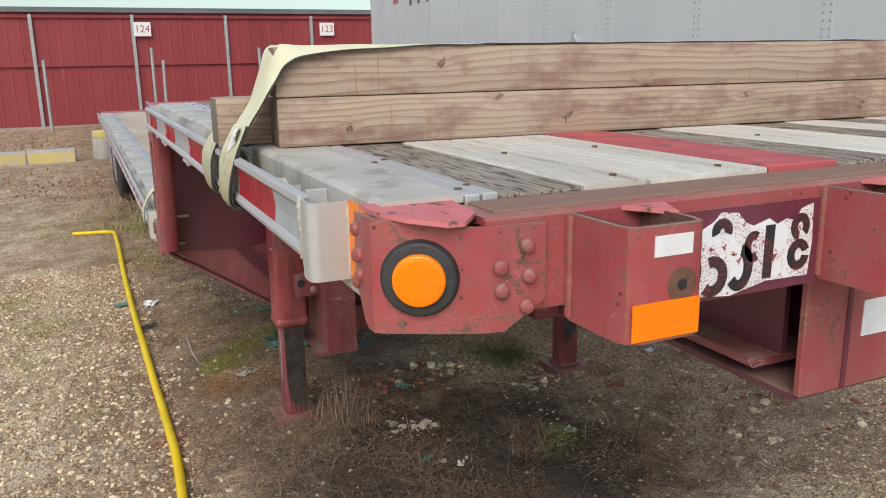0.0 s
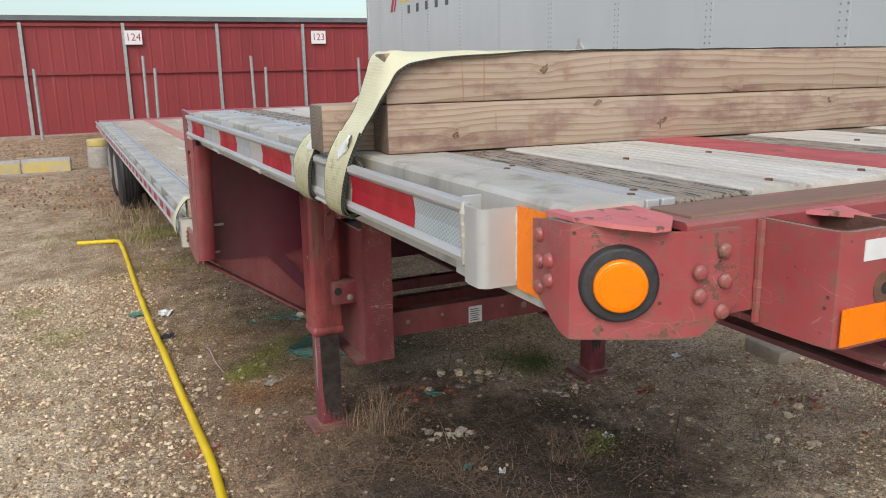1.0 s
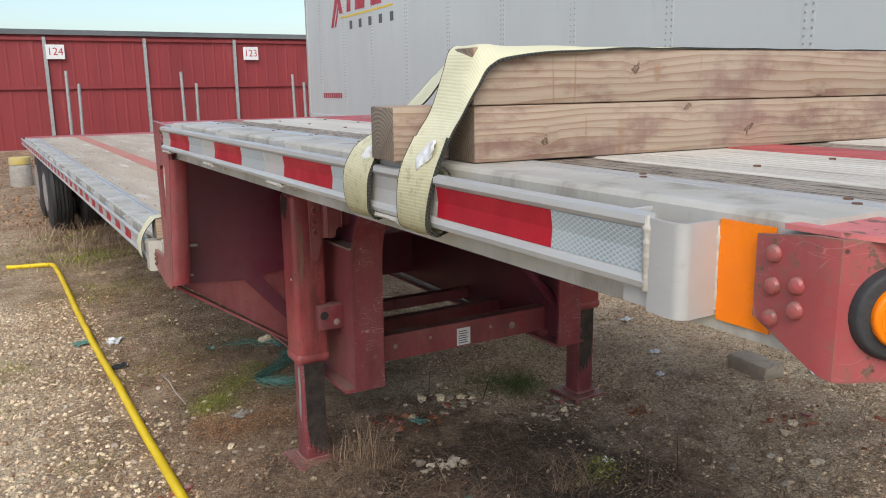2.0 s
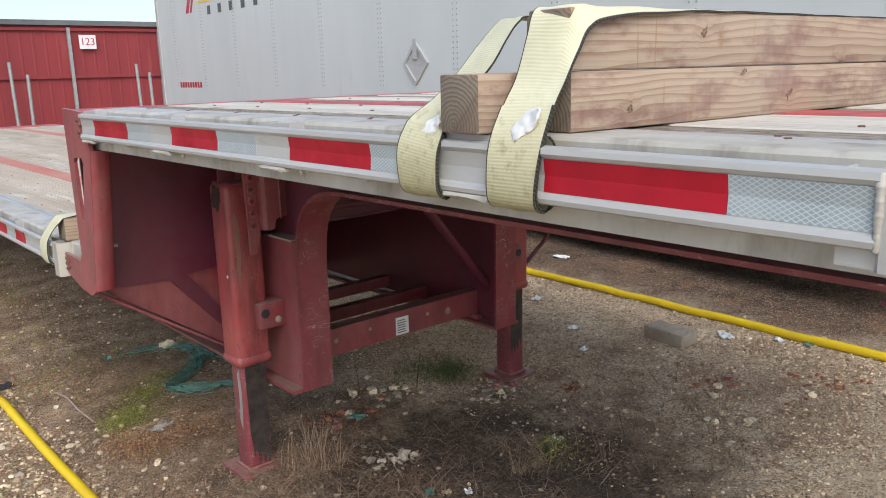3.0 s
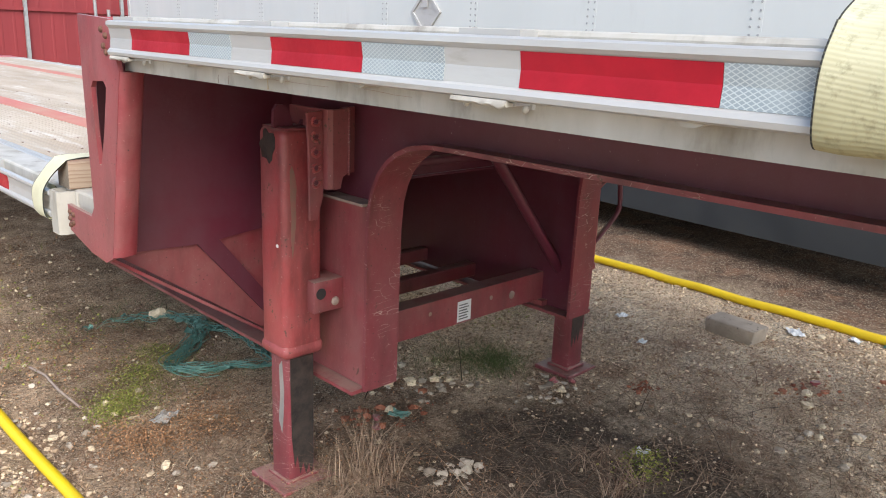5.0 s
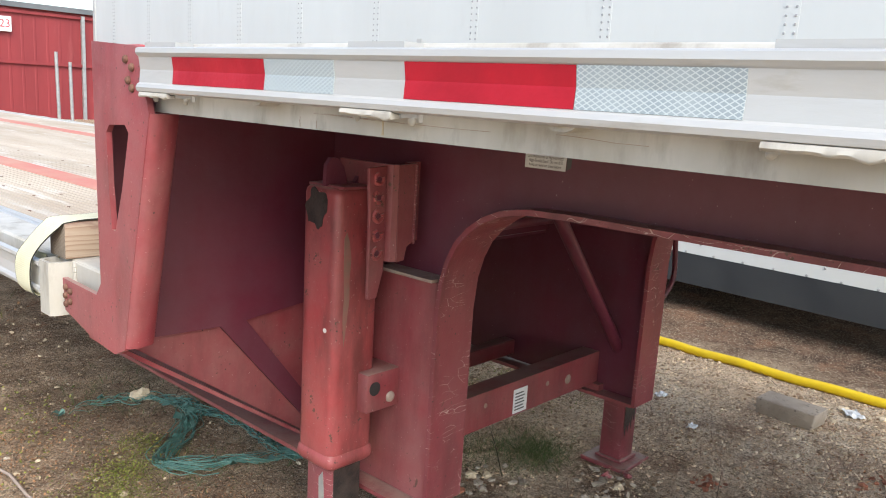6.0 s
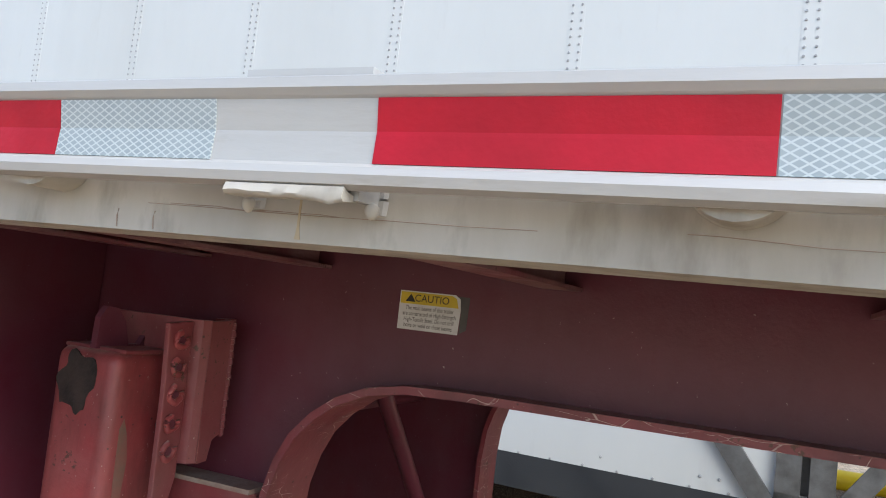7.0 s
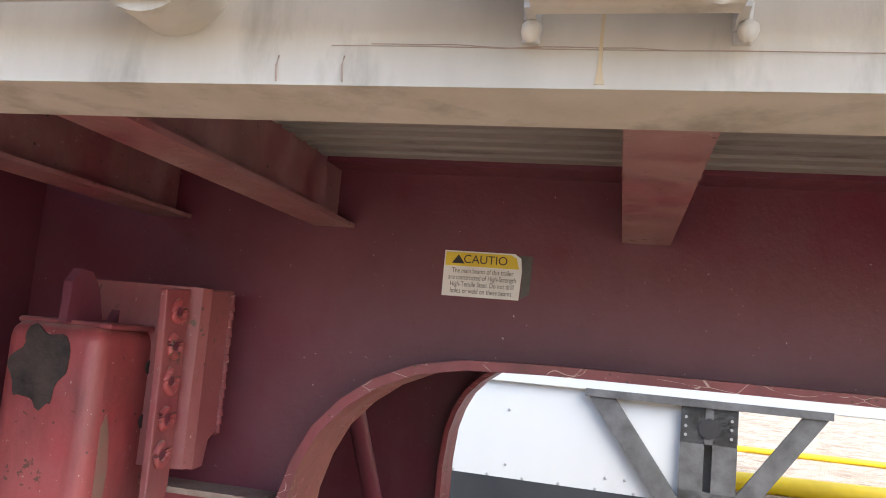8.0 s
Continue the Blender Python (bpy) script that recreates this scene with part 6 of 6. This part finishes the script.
# torn teal netting, bunched into ropes of thin strands
bm = bmesh.new()
rnd = random.Random(5)
for line, count, wide in (([(0.55, 5.45), (0.76, 5.42), (0.91, 5.36), (0.99, 5.14), (0.88, 4.95), (0.64, 4.71), (0.86, 4.53), (1.08, 4.43), (1.2, 4.38)], 60, 0.026),
                          ([(0.97, 5.2), (1.05, 4.96), (1.09, 4.78), (1.07, 4.57), (1.08, 4.4)], 40, 0.024)):
    way = smoothpath([(x, y, 0) for x, y in line], 7)
    for _ in range(count):
        a, b = sorted(rnd.sample(range(len(way)), 2))
        if b - a < 8:
            continue
        ox, oy, ph = rnd.gauss(0, wide), rnd.gauss(0, wide), rnd.uniform(0, 6.28)
        pts = []
        for i, p in enumerate(way[a:b]):
            x, y = p.x + ox + 0.012 * math.sin(i * 0.9 + ph), p.y + oy + 0.012 * math.cos(i * 1.1 + ph)
            pts.append((x, y, ground_z(x, y) + 0.006 + 0.022 * abs(math.sin(i * 0.6 + ph))))
        tube(bm, pts, rnd.uniform(0.0008, 0.0026), 5)
    for _ in range(26):
        p = way[rnd.randrange(len(way))]
        x, y, a, u = p.x + rnd.gauss(0, wide), p.y + rnd.gauss(0, wide), rnd.uniform(0, 6.28), rnd.uniform(0.015, 0.04)
        z = ground_z(x, y) + 0.01
        bm.faces.new([bm.verts.new((x + u * math.cos(a + c) * rnd.uniform(0.4, 1), y + u * math.sin(a + c) * rnd.uniform(0.4, 1), z + rnd.uniform(0, 0.03))) for c in (0, 1.2, 2.4, 3.6, 4.9)])
tagged(link("netting", bm, TEAL, 60), "torn teal plastic netting tangled on the dirt", "netting")
stick = tube(bmesh.new(), [(0.20, 5.16, ground_z(0.2, 5.16) + 0.012), (0.215, 5.0, ground_z(0.2, 5) + 0.018), (0.21, 4.83, ground_z(0.2, 4.8) + 0.012), (0.225, 4.64, ground_z(0.2, 4.6) + 0.008)], 0.006, 8)
tagged(link("stick", stick, WOOD_DIRT, 60), "grey dry stick lying on the dirt", "stick")


# ---- stones, straw, weeds ----
def scatter_stones(count, seed, name, label, where, size, mat=STONES):
    rg = np.random.default_rng(seed)
    bm = bmesh.new()
    bmesh.ops.create_icosphere(bm, subdivisions=1, radius=1)
    base = np.array([v.co[:] for v in bm.verts])
    tri = np.array([[v.index for v in f.verts] for f in bm.faces])
    bm.free()
    vs, fs, made = [], [], 0
    while made < count:
        x, y, keep = where(rg)
        if rg.random() > keep:
            continue
        r = size * min(2.4, np.exp(rg.normal(0, 0.55)))
        sc = r * np.array([1, rg.uniform(0.6, 1), rg.uniform(0.4, 0.75)])
        a = rg.uniform(0, 6.283)
        rot = np.array([[np.cos(a), -np.sin(a), 0], [np.sin(a), np.cos(a), 0], [0, 0, 1]])
        p = (base * sc * (1 + rg.normal(0, 0.22, (len(base), 1)))) @ rot.T
        p += (x, y, ground_z(x, y) + sc[2] * 0.35)
        fs.append(tri + made * len(base))
        vs.append(p)
        made += 1
    me = bpy.data.meshes.new(name)
    me.from_pydata(np.concatenate(vs).tolist(), [], np.concatenate(fs).tolist())
    me.materials.append(mat)
    tagged(new(name, me), label, "gravel", kind="stuff")


def in_yard(rg):
    x, y = rg.uniform(-2.6, 3.6), rg.uniform(1.2, 9.5)
    d = ((x - 1.15) / 1.0) ** 2 + ((y - 2.78) / 0.95) ** 2
    return x, y, (1.0 if x < -0.1 else 0.45 if x > 2 else 0.3) * (0.2 + 0.8 * min(1.0, d * d / 2)) * (1.15 - y / 11)


def by_left(rg):
    return rg.uniform(-2.2, 0.05), rg.uniform(2.2, 7.5), 1.0


def by_right(rg):
    x, y = rg.uniform(1.5, 3.45), rg.uniform(1.9, 5.2)
    d = ((x - 1.15) / 1.0) ** 2 + ((y - 2.78) / 0.95) ** 2
    return x, y, 0.1 + 0.9 * min(1.0, d * d / 3)


def heaped(spots):
    """A chooser of places round the middles (x, y, spread)."""
    def where(rg):
        x, y, sp_ = spots[rg.integers(len(spots))]
        return x + rg.normal(0, sp_), y + rg.normal(0, sp_ * 0.7), 1.0
    return where


def by_hose(rg):
    return rg.normal(-0.05, 0.32), rg.uniform(2.6, 6.5), 1.0


scatter_stones(190, 21, "brick_crumbs", "crumbled red brick trodden into the dirt", heaped([(1.15, 3.72, 0.10), (1.02, 3.80, 0.08), (2.62, 2.72, 0.10), (2.1, 3.2, 0.05), (-0.02, 3.7, 0.04), (2.9, 2.3, 0.12)]), 0.010, BRICK)
scatter_stones(150, 22, "stone_shards", "flat grey stone shards on the dirt", heaped([(1.40, 3.88, 0.09), (1.58, 3.80, 0.08), (0.98, 3.28, 0.06), (2.2, 2.45, 0.12), (1.75, 3.45, 0.10)]), 0.011, SHARD)
scatter_stones(220, 23, "white_pebbles", "whitish pebbles beside the hose", by_hose, 0.0085, SHARD)
scatter_stones(15000, 1, "gravel", "loose pale gravel on the yard", in_yard, 0.0062)
scatter_stones(20000, 2, "pale_gravel", "loose whitish gravel beside the hose", by_left, 0.0060, GRIT)
scatter_stones(260, 3, "coarse_gravel", "coarser pale stones on the dirt", in_yard, 0.012)
scatter_stones(24000, 8, "grit", "fine pale grit between the trailers", by_right, 0.0038, GRIT)


def blades(name, label, mat, tufts, seed):
    """Curved strips: tufts of (x, y, spread, count, height, width, upright)."""
    rg = np.random.default_rng(seed)
    vs, fs = [], []
    for x0, y0, sp_, count, hgt, wid, up in tufts:
        for _ in range(count):
            x, y = x0 + rg.normal(0, sp_), y0 + rg.normal(0, sp_)
            a, l = rg.uniform(0, 6.283), hgt * rg.uniform(0.5, 1.25)
            lean = rg.uniform(0.1, 1.15)
            z = ground_z(x, y)
            d = np.array([np.cos(a), np.sin(a), 0])
            s_ = np.array([-np.sin(a), np.cos(a), 0]) * wid
            b0 = len(vs)
            for t in (0, 0.35, 0.7, 1.0):
                reach = l * (t * (1 - up) + up * lean * t * t)
                rise = l * (up * t * (1 - 0.35 * lean * t) + (1 - up) * 0.06 * np.sin(3 * t))
                p = np.array([x, y, z]) + d * reach + np.array([0, 0, 0.003 + rise])
                w = s_ * (1 - 0.8 * t)
                vs += [(p - w).tolist(), (p + w).tolist()]
            for q in range(3):
                fs.append((b0 + 2 * q, b0 + 2 * q + 1, b0 + 2 * q + 3, b0 + 2 * q + 2))
    me = bpy.data.meshes.new(name)
    me.from_pydata(vs, [], fs)
    me.materials.append(mat)
    tagged(new(name, me), label, "grass", kind="stuff")


def leaves(name, label, mat, clumps, seed):
    rg = np.random.default_rng(seed)
    vs, fs = [], []
    for x0, y0, sp_, count, hgt, size in clumps:
        for _ in range(count):
            x, y = x0 + rg.normal(0, sp_), y0 + rg.normal(0, sp_)
            z = ground_z(x, y) + hgt * rg.random() * max(0.1, 1 - ((x - x0) ** 2 + (y - y0) ** 2) / (5 * sp_ ** 2))
            a, tl = rg.uniform(0, 6.283), rg.uniform(-0.6, 0.9)
            d = np.array([np.cos(a) * np.cos(tl), np.sin(a) * np.cos(tl), np.sin(tl)]) * size * rg.uniform(0.6, 1.3)
            s_ = np.array([-np.sin(a), np.cos(a), 0.2]) * size * 0.38
            p = np.array([x, y, z + 0.004])
            b0 = len(vs)
            vs += [p.tolist(), (p + d * 0.5 + s_).tolist(), (p + d).tolist(), (p + d * 0.5 - s_).tolist()]
            fs.append((b0, b0 + 1, b0 + 2, b0 + 3))
    me = bpy.data.meshes.new(name)
    me.from_pydata(vs, [], fs)
    me.materials.append(mat)
    tagged(new(name, me), label, "weeds", kind="stuff")


rg0 = random.Random(9)
mats_ = [(rg0.uniform(0.15, 3.0), rg0.uniform(2.0, 5.6), 0.12, 34, 0.11, 0.0015, 0.12) for _ in range(80)]
mats_ += [(rg0.uniform(0.2, 1.3), rg0.uniform(2.5, 3.5), 0.07, 60, 0.10, 0.0014, 0.2) for _ in range(22)]
mats_ += [(rg0.uniform(1.9, 3.5), rg0.uniform(2.0, 4.6), 0.045, 30, 0.07, 0.0014, 0.25) for _ in range(34)]
mats_ += [(rg0.uniform(0.5, 2.4), rg0.uniform(2.2, 3.4), 0.07, 8, 0.20, 0.0013, 0.12) for _ in range(34)]
mats_ += [(rg0.uniform(-0.1, 0.9), rg0.uniform(3.8, 5.6), 0.09, 40, 0.08, 0.0016, 0.2) for _ in range(26)]
mats_ += [(rg0.uniform(0.4, 2.6), rg0.uniform(2.3, 3.6), 0.25, 4, 0.34, 0.0022, 0.07) for _ in range(16)]
mats_ += [(1.42, 2.80, 0.025, 60, 0.20, 0.0013, 0.4), (1.47, 3.0, 0.05, 50, 0.13, 0.0014, 0.2), (1.72, 2.82, 0.04, 30, 0.12, 0.0016, 0.25), (1.0, 2.75, 0.12, 120, 0.11, 0.0014, 0.2)]
blades("dry_litter", "flat dry straw and stalks on the dirt", STRAW, mats_, 4)
twigs_ = [(rg0.uniform(0.3, 2.3), rg0.uniform(2.0, 3.6), 0.10, 26, 0.09, 0.0013, 0.12) for _ in range(90)]
twigs_ += [(rg0.uniform(-0.2, 1.0), rg0.uniform(3.4, 6.2), 0.14, 30, 0.09, 0.0016, 0.15) for _ in range(60)]
twigs_ += [(rg0.uniform(0.4, 3.2), rg0.uniform(2.1, 4.4), 0.2, 2, 0.42, 0.0024, 0.05) for _ in range(14)]
leaves("rusty_litter", "rust-brown dead leaves on the dirt", DEAD_LEAF,
       [(0.31, 4.19, 0.09, 1300, 0.03, 0.009), (0.25, 4.32, 0.07, 600, 0.03, 0.009), (0.52, 4.18, 0.09, 900, 0.03, 0.009), (0.62, 4.35, 0.12, 500, 0.03, 0.009), (0.27, 5.3, 0.2, 900, 0.02, 0.010), (0.1, 3.6, 0.25, 1100, 0.012, 0.009), (0.9, 3.5, 0.3, 900, 0.012, 0.009), (0.5, 5.0, 0.35, 900, 0.02, 0.010), (2.5, 3.0, 0.3, 420, 0.01, 0.010), (2.8, 2.5, 0.3, 420, 0.01, 0.010), (0.3, 7.2, 0.35, 500, 0.03, 0.02), (0.0, 12.0, 0.8, 700, 0.06, 0.04), (-1.2, 13.5, 1.0, 700, 0.06, 0.05), (-0.5, 19.0, 1.6, 1500, 0.10, 0.045), (-2.5, 21.5, 2.0, 1500, 0.10, 0.045)], 16)
blades("dead_twigs", "dark dead twigs and roots trodden into the dirt", TWIG, twigs_, 14)
blades("dry_tuft", "tufts of dry upright grass by the legs", STRAW,
       [(0.62, 3.44, 0.05, 40, 0.22, 0.0012, 0.75), (0.73, 3.42, 0.04, 90, 0.27, 0.0011, 0.85), (0.78, 3.38, 0.04, 40, 0.2, 0.0011, 0.8), (0.66, 3.38, 0.10, 120, 0.13, 0.0012, 0.35), (0.50, 3.32, 0.12, 150, 0.12, 0.0013, 0.2), (0.35, 3.5, 0.12, 110, 0.12, 0.0013, 0.15), (1.31, 2.82, 0.022, 70, 0.16, 0.0011, 0.7), (1.9, 2.62, 0.05, 40, 0.12, 0.0011, 0.45), (2.25, 2.2, 0.05, 40, 0.10, 0.0011, 0.4), (2.5, 3.3, 0.04, 30, 0.09, 0.001, 0.5), (1.42, 2.98, 0.06, 40, 0.12, 0.0012, 0.5), (1.62, 2.72, 0.04, 24, 0.1, 0.0012, 0.6), (0.95, 2.9, 0.1, 70, 0.1, 0.0012, 0.4), (0.25, 9.6, 0.3, 160, 0.22, 0.004, 0.8), (0.35, 10.6, 0.3, 200, 0.25, 0.004, 0.8), (2.62, 3.95, 0.1, 40, 0.12, 0.001, 0.5), (3.05, 3.55, 0.06, 30, 0.1, 0.001, 0.6)], 5)


leaves("low_weeds", "low yellow-green weeds creeping over the dirt", GREEN,
       [(0.36, 4.55, 0.07, 1300, 0.035, 0.0085), (0.30, 4.50, 0.05, 600, 0.03, 0.0085), (0.52, 4.75, 0.06, 700, 0.035, 0.0085), (0.68, 4.92, 0.06, 500, 0.04, 0.0085), (1.53, 2.84, 0.05, 320, 0.08, 0.013), (0.45, 4.65, 0.12, 700, 0.03, 0.009), (0.62, 4.85, 0.12, 500, 0.03, 0.009), (2.35, 4.25, 0.16, 240, 0.03, 0.012), (0.2, 5.3, 0.2, 300, 0.03, 0.014), (1.46, 2.80, 0.03, 80, 0.06, 0.011), (-0.62, 5.85, 0.12, 200, 0.02, 0.014), (-0.85, 6.6, 0.1, 140, 0.02, 0.014), (-0.35, 4.2, 0.1, 90, 0.015, 0.012), (0.2, 10.2, 0.25, 240, 0.1, 0.03), (0.45, 5.6, 0.12, 120, 0.04, 0.014), (0.3, 6.2, 0.15, 120, 0.05, 0.018)], 6)
blades("feathery_weed", "dark green feathery weed growing beside the leg", DARK_GREEN,
       [(1.80, 3.80, 0.07, 520, 0.10, 0.0012, 0.5), (1.74, 3.86, 0.11, 320, 0.08, 0.0012, 0.4), (1.62, 3.98, 0.10, 200, 0.07, 0.0012, 0.35), (1.2, 4.4, 0.15, 160, 0.07, 0.0014, 0.5), (0.9, 5.5, 0.2, 300, 0.06, 0.0016, 0.5), (0.75, 4.6, 0.12, 160, 0.05, 0.0014, 0.5)], 7)
blades("green_grass", "thin green grass on the gravel", GREEN,
       [(-0.62, 5.85, 0.13, 260, 0.05, 0.0016, 0.4), (-0.85, 6.6, 0.12, 220, 0.05, 0.0016, 0.4), (-0.7, 5.2, 0.1, 140, 0.04, 0.0016, 0.4), (2.35, 4.3, 0.2, 260, 0.05, 0.0014, 0.35), (0.25, 7.5, 0.25, 400, 0.09, 0.002, 0.6), (-0.5, 9.5, 0.3, 300, 0.08, 0.003, 0.5), (0.3, 9.0, 0.25, 400, 0.14, 0.003, 0.6)], 11)
